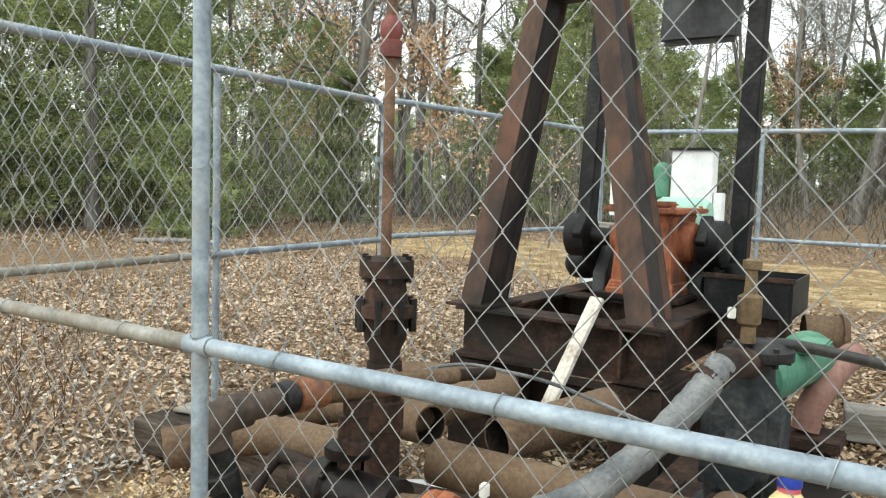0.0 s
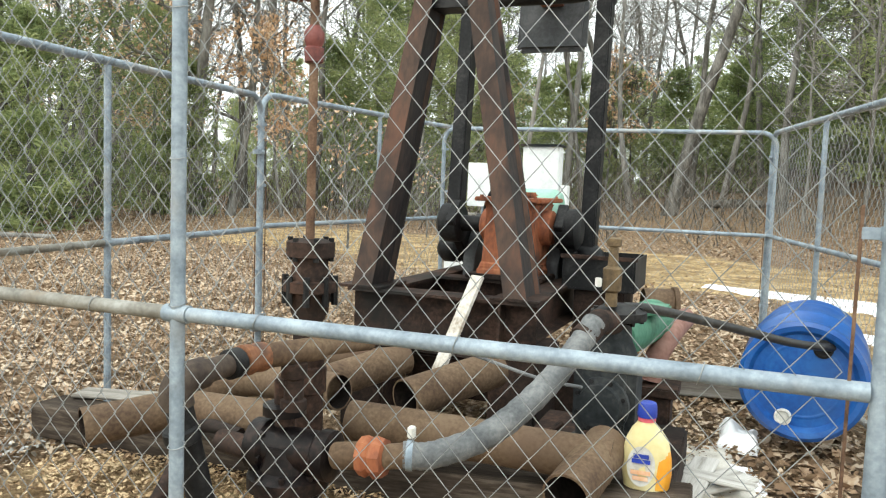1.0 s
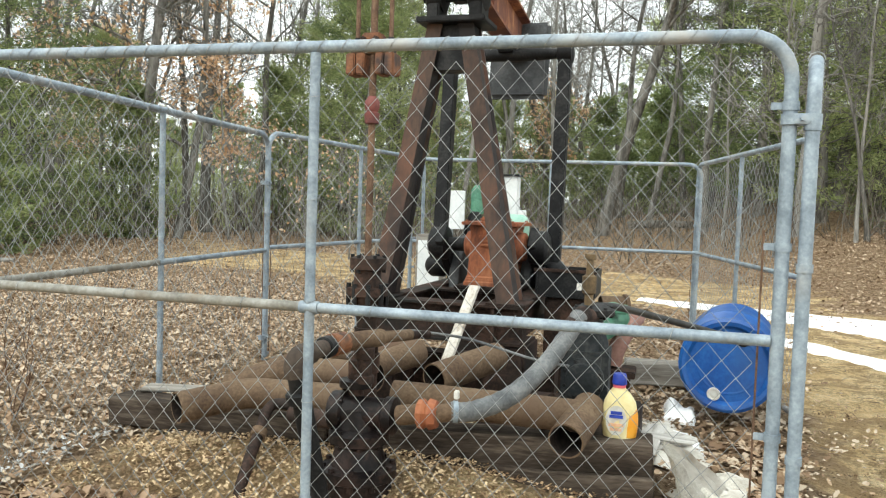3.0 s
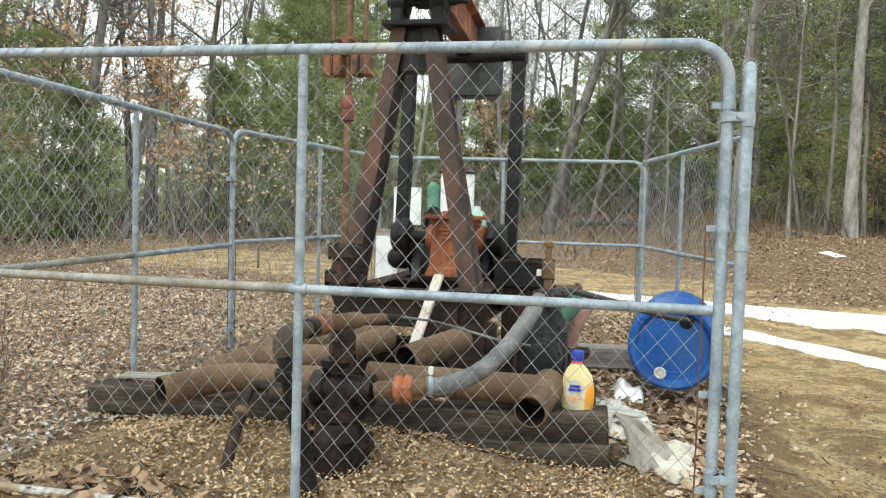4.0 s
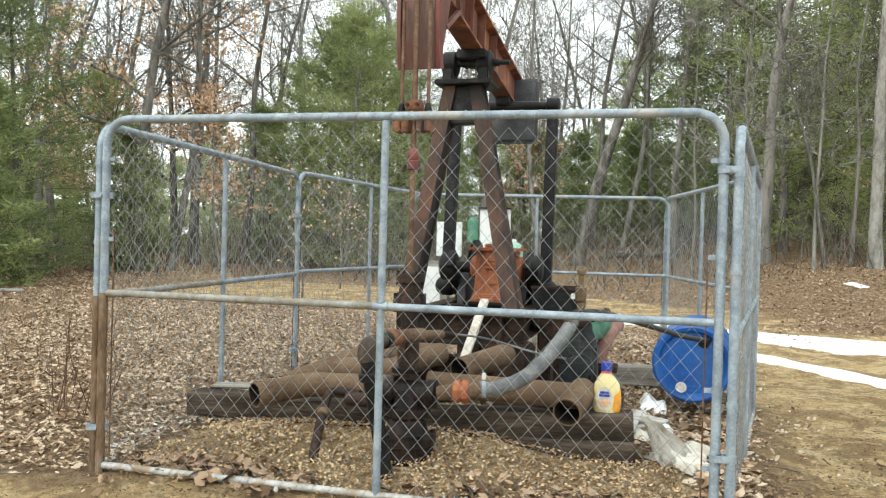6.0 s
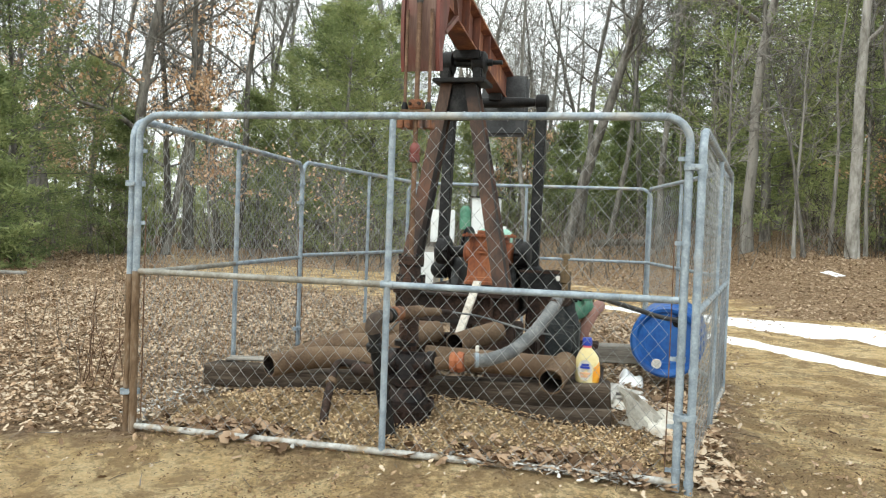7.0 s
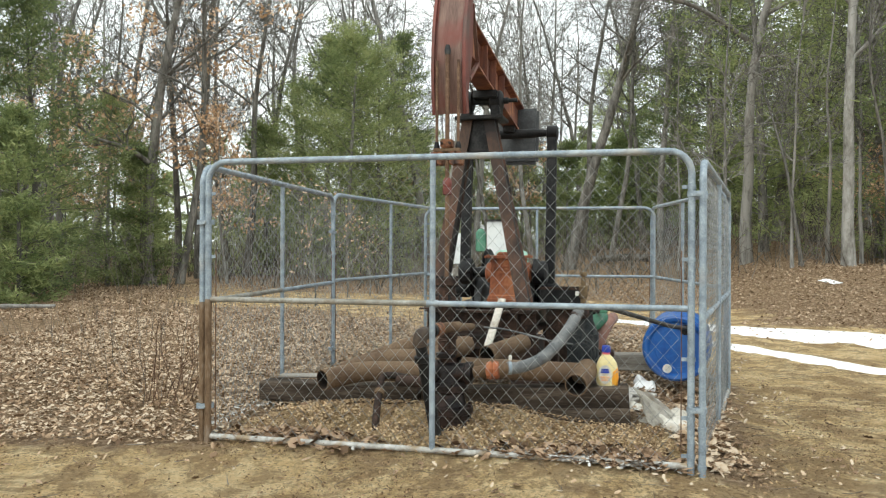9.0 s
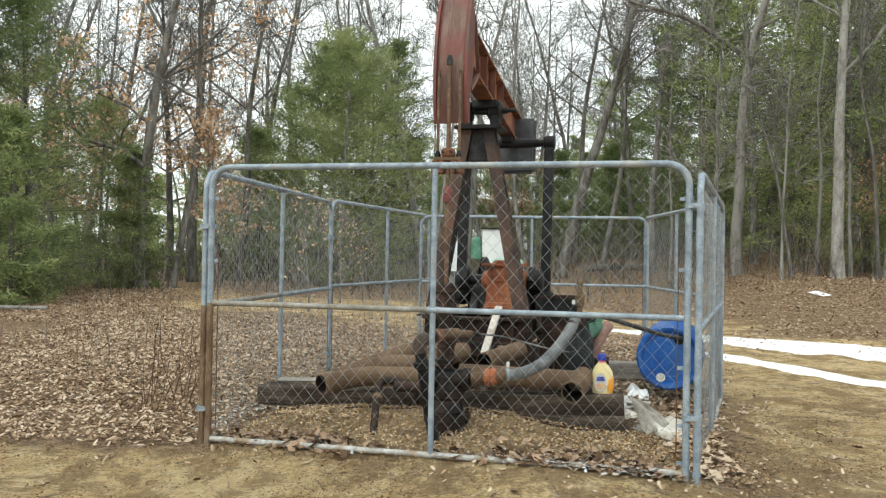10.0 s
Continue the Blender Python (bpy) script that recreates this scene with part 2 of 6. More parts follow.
LITTER = material("fallen_leaves", [(0.20, 0.128, 0.077), (0.36, 0.243, 0.152), (0.47, 0.345, 0.232), (0.54, 0.435, 0.325)], 0.85, 0.0, 1.5, 30, 0.0, island=0.55, spec=0.25)
TWIGGY = material("grey_brush_twigs", [(0.08, 0.068, 0.055), (0.17, 0.148, 0.125), (0.26, 0.235, 0.205)], 0.95, 0.0, 3, 20, 0.0, island=0.4, spec=0.2)


def ground_material():
    m = bpy.data.materials.new("sandy_forest_ground")
    m.use_nodes = True
    n, l = m.node_tree.nodes, m.node_tree.links
    b = n["Principled BSDF"]
    b.inputs["Roughness"].default_value = 0.95
    b.inputs["Specular IOR Level"].default_value = 0.2
    tc = n.new("ShaderNodeTexCoord")

    def noise_ramp(scale, detail, stops, dist=0.0, rough=0.6):
        t = n.new("ShaderNodeTexNoise")
        t.inputs["Roughness"].default_value = rough
        t.inputs["Scale"].default_value, t.inputs["Detail"].default_value, t.inputs["Distortion"].default_value = scale, detail, dist
        l.new(tc.outputs["Object"], t.inputs["Vector"])
        r = n.new("ShaderNodeValToRGB")
        e = r.color_ramp.elements
        while len(e) < len(stops):
            e.new(0.5)
        for i, (p, c) in enumerate(stops):
            e[i].position, e[i].color = p, (*c, 1)
        l.new(t.outputs["Fac"], r.inputs["Fac"])
        return t, r

    t1, sand = noise_ramp(3.2, 14, [(0.36, (0.48, 0.315, 0.145)), (0.46, (0.72, 0.515, 0.265)), (0.55, (0.86, 0.66, 0.375)), (0.66, (0.93, 0.77, 0.49))], 0.3, 0.82)
    t2, soil = noise_ramp(14, 8, [(0.30, (0.12, 0.076, 0.044)), (0.46, (0.26, 0.172, 0.102)), (0.58, (0.41, 0.29, 0.185)), (0.72, (0.55, 0.42, 0.295))], 1.2)
    t3, damp = noise_ramp(1.7, 15, [(0.48, (0, 0, 0)), (0.53, (1, 1, 1))], 0.6, 0.8)
    at = n.new("ShaderNodeAttribute")
    at.attribute_name = "sand"
    brk = n.new("ShaderNodeTexNoise")
    brk.inputs["Scale"].default_value, brk.inputs["Detail"].default_value = 3.5, 8
    l.new(tc.outputs["Object"], brk.inputs["Vector"])
    sm = n.new("ShaderNodeMath")
    sm.operation = "MULTIPLY_ADD"
    sm.inputs[1].default_value = 1.5
    l.new(brk.outputs["Fac"], sm.inputs[0])
    l.new(at.outputs["Fac"], sm.inputs[2])
    rr = n.new("ShaderNodeMapRange")
    rr.inputs["From Min"].default_value, rr.inputs["From Max"].default_value = 1.05, 1.45
    l.new(sm.outputs[0], rr.inputs["Value"])
    darker = n.new("ShaderNodeMixRGB")
    darker.inputs["Color2"].default_value = (0.32, 0.205, 0.105, 1)
    dm = n.new("ShaderNodeMath")
    dm.operation = "MULTIPLY"
    dm.inputs[1].default_value = 0.72
    l.new(damp.outputs["Color"], dm.inputs[0])
    l.new(dm.outputs[0], darker.inputs["Fac"])
    l.new(sand.outputs["Color"], darker.inputs["Color1"])
    t4, speck = noise_ramp(34, 8, [(0.50, (0, 0, 0)), (0.55, (1, 1, 1))], 0.5, 0.7)
    t5, patch = noise_ramp(1.1, 12, [(0.44, (0.28, 0.28, 0.28)), (0.56, (1, 1, 1))], 1.0, 0.7)
    sp = n.new("ShaderNodeMath")
    sp.operation = "MULTIPLY"
    l.new(speck.outputs["Color"], sp.inputs[0])
    l.new(patch.outputs["Color"], sp.inputs[1])
    sp2 = n.new("ShaderNodeMath")
    sp2.operation = "MULTIPLY"
    sp2.inputs[1].default_value = 0.62
    l.new(sp.outputs[0], sp2.inputs[0])
    grit = n.new("ShaderNodeMixRGB")
    grit.inputs["Color2"].default_value = (0.13, 0.083, 0.045, 1)
    l.new(sp2.outputs[0], grit.inputs["Fac"])
    l.new(darker.outputs["Color"], grit.inputs["Color1"])
    t6, clump = noise_ramp(9, 12, [(0.54, (0, 0, 0)), (0.60, (1, 1, 1))], 0.8, 0.8)
    cm = n.new("ShaderNodeMath")
    cm.operation = "MULTIPLY"
    cm.inputs[1].default_value = 0.5
    l.new(clump.outputs["Color"], cm.inputs[0])
    grit2 = n.new("ShaderNodeMixRGB")
    grit2.inputs["Color2"].default_value = (0.27, 0.17, 0.085, 1)
    l.new(cm.outputs[0], grit2.inputs["Fac"])
    l.new(grit.outputs["Color"], grit2.inputs["Color1"])
    grit = grit2
    mx = n.new("ShaderNodeMixRGB")
    l.new(rr.outputs["Result"], mx.inputs["Fac"])
    l.new(soil.outputs["Color"], mx.inputs["Color1"])
    l.new(grit.outputs["Color"], mx.inputs["Color2"])
    l.new(mx.outputs["Color"], b.inputs["Base Color"])
    fine = n.new("ShaderNodeTexNoise")
    fine.inputs["Scale"].default_value, fine.inputs["Detail"].default_value, fine.inputs["Roughness"].default_value = 11, 12, 0.8
    l.new(tc.outputs["Object"], fine.inputs["Vector"])
    bp = n.new("ShaderNodeBump")
    bp.inputs["Strength"].default_value, bp.inputs["Distance"].default_value = 1.0, 0.11
    l.new(fine.outputs["Fac"], bp.inputs["Height"])
    l.new(bp.outputs["Normal"], b.inputs["Normal"])
    return m


GROUND = ground_material()

# ---------- mesh helpers ----------
OFFSET = {}


def finish(name, bm, mat, smooth=40):
    me = bpy.data.meshes.new(name)
    bm.normal_update()
    bm.to_mesh(me)
    bm.free()
    me.materials.append(mat)
    if smooth:
        me.shade_smooth()
        me.set_sharp_from_angle(angle=radians(smooth))
    return me


def thing(name, at, label, category, group="", kind="", rz=0.0):
    """An Empty at the base of a thing; its parts are built in the thing's own axes from there."""
    ob = new(name)
    ob.matrix_world = pose(*at, 0, 0, rz)
    OFFSET[ob] = Vector(at) if rz == 0 else Vector((0, 0, 0))
    return tagged(ob, label, category, group, kind)


def part(name, bm, mat, parent, label="", smooth=40):
    bmesh.ops.translate(bm, verts=bm.verts, vec=-OFFSET[parent])
    ob = new(name, finish(name, bm, mat, smooth))
    ob.parent = parent
    OFFSET[ob] = OFFSET[parent]
    return tagged(ob, label)


def single(name, bm, mat, at, label, category, group="", kind="", smooth=40):
    bmesh.ops.translate(bm, verts=bm.verts, vec=-Vector(at))
    ob = new(name, finish(name, bm, mat, smooth))
    ob.location = at
    OFFSET[ob] = Vector(at)
    return tagged(ob, label, category, group, kind)


def add_box(bm, lo, hi, bevel=0.006, m=None):
    made = bmesh.ops.create_cube(bm, size=1)["verts"]
    c = [(a + b) / 2 for a, b in zip(lo, hi)]
    s = [b - a for a, b in zip(lo, hi)]
    for v in made:
        v.co = Vector([v.co[i] * s[i] + c[i] for i in range(3)])
    if bevel:
        edges = list({e for v in made for e in v.link_edges})
        made = bmesh.ops.bevel(bm, geom=edges, offset=bevel, segments=2, affect="EDGES")["verts"]
    if m:
        bmesh.ops.transform(bm, matrix=m, verts=made)
    return made


def box(lo, hi, bevel=0.006, m=None):
    bm = bmesh.new()
    add_box(bm, lo, hi, bevel, m)
    return bm


def add_tube(bm, pts, r, seg=12, caps=True, rs=None):
    """A tube along points; rs: a radius for each point."""
    pts = [Vector(p) for p in pts]
    rs = rs or [r] * len(pts)
    rings, up = [], None
    for i, p in enumerate(pts):
        d = (pts[min(i + 1, len(pts) - 1)] - pts[max(i - 1, 0)]).normalized()
        if up is None:
            up = d.orthogonal().normalized()
        up = (up - d * up.dot(d)).normalized()
        side = d.cross(up)
        rings.append([bm.verts.new(p + (up * math.cos(a) + side * math.sin(a)) * rs[i]) for a in [2 * math.pi * k / seg for k in range(seg)]])
    for a, b in zip(rings, rings[1:]):
        for k in range(seg):
            bm.faces.new((a[k], a[(k + 1) % seg], b[(k + 1) % seg], b[k]))
    if caps:
        bm.faces.new(rings[0][::-1])
        bm.faces.new(rings[-1])
    return bm


def tube(pts, r, seg=12, caps=True, rs=None):
    return add_tube(bmesh.new(), pts, r, seg, caps, rs)


def curve_points(pts, steps=6):
    """A smooth line through points."""
    p = [Vector(q) for q in pts]
    p = [2 * p[0] - p[1]] + p + [2 * p[-1] - p[-2]]
    out = []
    for i in range(1, len(p) - 2):
        for k in range(steps):
            t = k / steps
            out.append(0.5 * ((2 * p[i]) + (p[i + 1] - p[i - 1]) * t + (2 * p[i - 1] - 5 * p[i] + 4 * p[i + 1] - p[i + 2]) * t * t + (3 * p[i] - p[i - 1] - 3 * p[i + 1] + p[i + 2]) * t ** 3))
    return out + [p[-2]]


def open_pipe(p0, p1, r, wall=0.008, seg=24, bm=None):
    """A pipe with a wall, open at p0; slot 1 is the bore with its shade painted in."""
    bm = bm or bmesh.new()
    p0, p1 = Vector(p0), Vector(p1)
    d = (p1 - p0).normalized()
    up = d.orthogonal().normalized()
    side = d.cross(up)
    rings = []
    for p, q in ((p0, r), (p1, r), (p1, r - wall), (p0, r - wall)):
        rings.append([bm.verts.new(p + (up * math.cos(2 * math.pi * k / seg) + side * math.sin(2 * math.pi * k / seg)) * q) for k in range(seg)])
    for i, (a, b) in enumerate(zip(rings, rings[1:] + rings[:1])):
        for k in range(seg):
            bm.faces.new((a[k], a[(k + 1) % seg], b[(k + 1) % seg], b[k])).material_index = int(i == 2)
    # added disc closes the bore at p1 and keeps the mouth dark
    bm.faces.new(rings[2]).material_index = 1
    return bm


def prism(poly, x0, x1, bevel=0.0):
    """A plate: outline in y and z, from x0 to x1."""
    bm = bmesh.new()
    a = [bm.verts.new((x0, y, z)) for y, z in poly]
    b = [bm.verts.new((x1, y, z)) for y, z in poly]
    bm.faces.new(a)
    bm.faces.new(b[::-1])
    for i in range(len(a)):
        j = (i + 1) % len(a)
        bm.faces.new((a[j], a[i], b[i], b[j]))
    bmesh.ops.recalc_face_normals(bm, faces=bm.faces)
    if bevel:
        bmesh.ops.bevel(bm, geom=list(bm.edges), offset=bevel, segments=1, affect="EDGES")
    return bm


def i_beam(p0, p1, width, height, t=0.014, up=(0, 0, 1)):
    """An I-section from p0 to p1, given along the middle of its top."""
    p0, p1 = Vector(p0), Vector(p1)
    d = (p1 - p0).normalized()
    up = Vector(up)
    up = (up - d * up.dot(d)).normalized()
    side = d.cross(up)
    w, h, s = width / 2, height, t / 2
    prof = [(-w, 0), (w, 0), (w, -t), (s, -t - 0.01), (s, -h + t + 0.01), (w, -h + t), (w, -h), (-w, -h), (-w, -h + t), (-s, -h + t + 0.01), (-s, -t - 0.01), (-w, -t)]
    bm = bmesh.new()
    a = [bm.verts.new(p0 + side * x + up * z) for x, z in prof]
    b = [bm.verts.new(p1 + side * x + up * z) for x, z in prof]
    bm.faces.new(a)
    bm.faces.new(b[::-1])
    for i in range(len(a)):
        j = (i + 1) % len(a)
        bm.faces.new((a[j], a[i], b[i], b[j]))
    bmesh.ops.recalc_face_normals(bm, faces=bm.faces)
    return bm


def disc_stack(base, axis, rows, seg=20, bm=None):
    """A turned body: rows of (distance along the axis, radius)."""
    bm = bm or bmesh.new()
    base, axis = Vector(base), Vector(axis).normalized()
    u = axis.orthogonal().normalized()
    v = axis.cross(u)
    rings = [[bm.verts.new(base + axis * d + (u * math.cos(2 * math.pi * k / seg) + v * math.sin(2 * math.pi * k / seg)) * r) for k in range(seg)] for d, r in rows]
    for a, b in zip(rings, rings[1:]):
        for k in range(seg):
            bm.faces.new((a[k], a[(k + 1) % seg], b[(k + 1) % seg], b[k]))
    bm.faces.new(rings[0][::-1])
    bm.faces.new(rings[-1])
    return bm


def bolt_ring(name, parent, centre, axis, radius, count, mat, r=0.012, h=0.03):
    axis = Vector(axis).normalized()
    u = axis.orthogonal().normalized()
    v = axis.cross(u)
    for k in range(count):
        a = 2 * math.pi * (k + 0.5) / count
        c = Vector(centre) + (u * math.cos(a) + v * math.sin(a)) * radius
        part(name, disc_stack(c - axis * h / 2, axis, [(0, r), (h, r)], 6), mat, parent, smooth=0)


def smooth01(a, b, x):
    t = min(1.0, max(0.0, (x - a) / (b - a)))
    return t * t * (3 - 2 * t)


# ---------- ground ----------
def height(x, y):
    z = -0.09
    z += 0.092 * smooth01(-0.6, 0.4, y) * smooth01(-3.2, -1.2, x) * (1 - smooth01(1.2, 2.3, x)) * (1 - smooth01(6.2, 8, y))
    z += 0.10 * smooth01(0.0, 2.0, y) * (1 - smooth01(-2.6, -1.4, x))
    z += 2.3 * smooth01(12, 42, y) * smooth01(-12, 6, x)
    z += 0.8 * smooth01(2.0, 6.0, x) * smooth01(9.5, 16, y)
    mound = math.exp(-(((x + 0.32) / 0.92) ** 4 + ((y - 0.84) / 0.38) ** 4))
    z += 0.085 * mound
    near = 1 - smooth01(8, 25, math.hypot(x, y))
    z += near * (0.035 * noise.noise((x * 0.7, y * 0.7, 3)) + 0.014 * noise.noise((x * 3.1, y * 3.1, 7)) + 0.011 * noise.noise((x * 6.3, y * 6.3, 5)))
    z += (1 - near) * 0.25 * noise.noise((x * 0.12, y * 0.12, 1))
    return z


def sand_amount(x, y):
    w = 0.5 * noise.noise((x * 0.5, y * 0.5, 11))
    front = (1 - smooth01(-0.35, 0.25, y + 0.5 * w - 0.12 * min(0, x + 1.6))) * smooth01(-10, -6, x + 3 * w) * (1 - smooth01(8, 12, x + 3 * w)) * smooth01(-11, -8, y + 2 * w)
    side = (1 - smooth01(8, 12, x + 3 * w)) * smooth01(-11, -8, y + 2 * w) * smooth01(1.75, 2.5, x + w * 0.6 + 0.1) * (1 - smooth01(9.3, 10.6, y + 0.10 * (x - 5) + w))
    mid = 12.4 - 0.12 * x - 1.2 * smooth01(0, 4, x) * x * 0.5
    back = (1 - smooth01(2.2, 3.2, abs(y - mid) + w)) * smooth01(-11, -7, x) * (1 - smooth01(2.0, 5.0, x + w))
    left_track = smooth01(-2.2, 0, -abs((y + 0.85 * x - 7.0) / 1.3)) * smooth01(-26, -5, x) * (1 - smooth01(-3, 0, x)) * 0.7
    inside = 0.8 * smooth01(-1.7, -1.4, x) * (1 - smooth01(1.5, 1.8, x)) * (1 - smooth01(0.8, 1.6, y))
    return max(front, side, back, left_track, inside)


def sand_tone(x, y):
    """How pale the bare sand is: trodden brown along the fence, pale out on the track."""
    w = 0.5 * noise.noise((x * 0.5, y * 0.5, 11)) + 0.25 * noise.noise((x * 1.7, y * 1.7, 13))
    out = max(smooth01(-0.1, 0.7, -y + w - 0.3 * smooth01(0.5, 2.5, x)), smooth01(2.3, 3.4, x + w + 0.1 * y), smooth01(4.0, 6.0, y))
    return sand_amount(x, y) * (0.74 + 0.26 * out)


def axis_steps(lo, fine_lo, fine_hi, hi, step, grow=1.25):
    mid = list(np.arange(fine_lo, fine_hi, step))
    out, s, v = [], step, mid[-1]
    while v < hi:
        s *= grow
        v += s
        out.append(v)
    left, s, v = [], step, mid[0]
    while v > lo:
        s *= grow
        v -= s
        left.append(v)
    return left[::-1] + mid + out


xs = axis_steps(-900, -7, 7, 900, 0.07)
ys = axis_steps(-900, -6, 13, 900, 0.08)
verts = [(x, y, height(x, y)) for y in ys for x in xs]
nx = len(xs)
faces = [(j * nx + i, j * nx + i + 1, (j + 1) * nx + i + 1, (j + 1) * nx + i) for j in range(len(ys) - 1) for i in range(nx - 1)]
g_mesh = bpy.data.meshes.new("ground")
g_mesh.from_pydata(verts, [], faces)
g_mesh.materials.append(GROUND)
g_mesh.shade_smooth()
g_attr = g_mesh.attributes.new("sand", "FLOAT", "POINT")
g_attr.data.foreach_set("value", [sand_tone(x, y) for x, y, _ in verts])
ground = tagged(new("ground", g_mesh), "sandy forest ground with brown leaf litter and a bare track", "ground", kind="structure")


def snow_strip(points, widths, seed):
    line = curve_points([(x, y, 0) for x, y in points], 14)
    bm = bmesh.new()
    rows = []
    for i, p in enumerate(line):
        d = (line[min(i + 1, len(line) - 1)] - line[max(i - 1, 0)]).normalized()
        side = Vector((-d.y, d.x, 0))
        f = i / (len(line) - 1) * (len(widths) - 1)
        w = widths[int(f)] + (widths[min(int(f) + 1, len(widths) - 1)] - widths[int(f)]) * (f % 1)
        w *= 1 + 0.18 * noise.noise((p.x * 1.2, p.y * 1.2, seed))
        row = []
        for k in range(9):
            u = k / 8 * 2 - 1
            edge = 1 + 0.22 * noise.noise((p.x * 2.3, p.y * 2.3, seed + (5 if u > 0 else 9)))
            q = p + side * (u * w / 2 * edge)
            crown = 0.045 * (1 - abs(u) ** 3) - 0.02
            row.append(bm.verts.new((q.x, q.y, height(q.x, q.y) + crown + 0.012 * noise.noise((q.x * 3, q.y * 3, seed)))))
        rows.append(row)
    for a, b in zip(rows, rows[1:]):
        for k in range(8):
            bm.faces.new((a[k], a[k + 1], b[k + 1], b[k]))
    bmesh.ops.recalc_face_normals(bm, faces=bm.faces)
    single("snow_strip", bm, SNOW, (points[0][0], points[0][1], 0), "strip of old white snow lying in a track rut", "snow", "snow in the ruts", smooth=80)


snow_strip([(0.9, 10.3), (2.9, 9.3), (5.0, 8.1), (8.5, 6.6), (13, 5.5)], [0.6, 1.5, 2.5, 2.5, 2.2], 2)
snow_strip([(2.2, 7.3), (2.62, 6.7), (4.05, 4.75), (6.2, 2.4), (8, 0.8)], [0.25, 0.55, 0.6, 0.6, 0.5], 4)


# ---------- chain-link fence ----------
PW, PH, PR = 3.09, 1.83, 0.021


def chain_link(w, h, cw=0.088, ch=0.103, r=0.0016):
    """Zigzag wires hooked into one another."""
    half, rise = cw / 2, ch / 2
    nx_, nz_ = int(w / half), int(h / rise)
    vs, fs = [], []
    for k in range(nx_):
        for j in range(nz_ + 1):
            x = (k + ((j + k) % 2)) * half
            z = j * rise
            y = 0.0035 if (j + k) % 2 else -0.0035
            bend = 0.004 * math.sin(x * 3.1 + z * 2.0)
            for dx, dy in ((r, 0), (-r / 2, r * 0.87), (-r / 2, -r * 0.87)):
                vs.append((x + dx, y + dy + bend, z))
            if j:
                o = len(vs) - 6
                for c in range(3):
                    d = (c + 1) % 3
                    fs.append((o + c, o + d, o + 3 + d, o + 3 + c))
    def loop(c, axis, rad, lean):
        u, v = (Vector((0, 1, 0)), Vector((0, 0, 1))) if axis == "x" else (Vector((1, 0, 0)), Vector((0, 1, 0)))
        a = Vector((1, 0, 0)) if axis == "x" else Vector((0, 0, 1))
        o = len(vs)
        for q in range(8):
            t = 2 * math.pi * q / 8
            d = u * math.cos(t) + v * math.sin(t)
            m = Vector(c) + d * rad + a * lean * math.sin(t)
            for e in (d * r, a * r * 1.2, d * -r):
                vs.append(tuple(m + e))
        for q in range(8):
            for g in range(3):
                b0, b1 = o + q * 3 + g, o + q * 3 + (g + 1) % 3
                b2, b3 = o + (q + 1) % 8 * 3 + (g + 1) % 3, o + (q + 1) % 8 * 3 + g
                fs.append((b0, b1, b2, b3))

    for k in range(1, nx_, 2):
        loop((k * half, 0, PH - 0.02), "x", PR + 0.003, 0.017)
        loop((k * half, 0, -0.02), "x", PR + 0.002, 0.012)
    for k in range(6):
        loop((0.25 + k * 0.5, 0, 0.895), "x", PR + 0.001, 0.006)
    for k in range(5):
        loop((PW / 2 - 0.03, 0, 0.2 + k * 0.36), "z", PR + 0.001, 0.006)
    me = bpy.data.meshes.new("chain_link_mesh")
    me.from_pydata(vs, [], fs)
    me.materials.append(WIRE)
    me.shade_smooth()
    return me


LINK = chain_link(PW - 0.06, PH - 0.04)


def rounded_frame():
    rc = 0.13
    pts = [(0, 0, -0.06), (0, 0, PH - rc)]
    pts += [(rc - rc * math.cos(a), 0, PH - rc + rc * math.sin(a)) for a in [math.pi / 2 * k / 6 for k in range(1, 7)]]
    pts += [(PW - rc + rc * math.sin(a), 0, PH - rc + rc * math.cos(a)) for a in [math.pi / 2 * k / 6 for k in range(0, 7)]]
    pts += [(PW, 0, -0.06)]
    return tube(pts, PR, 12)


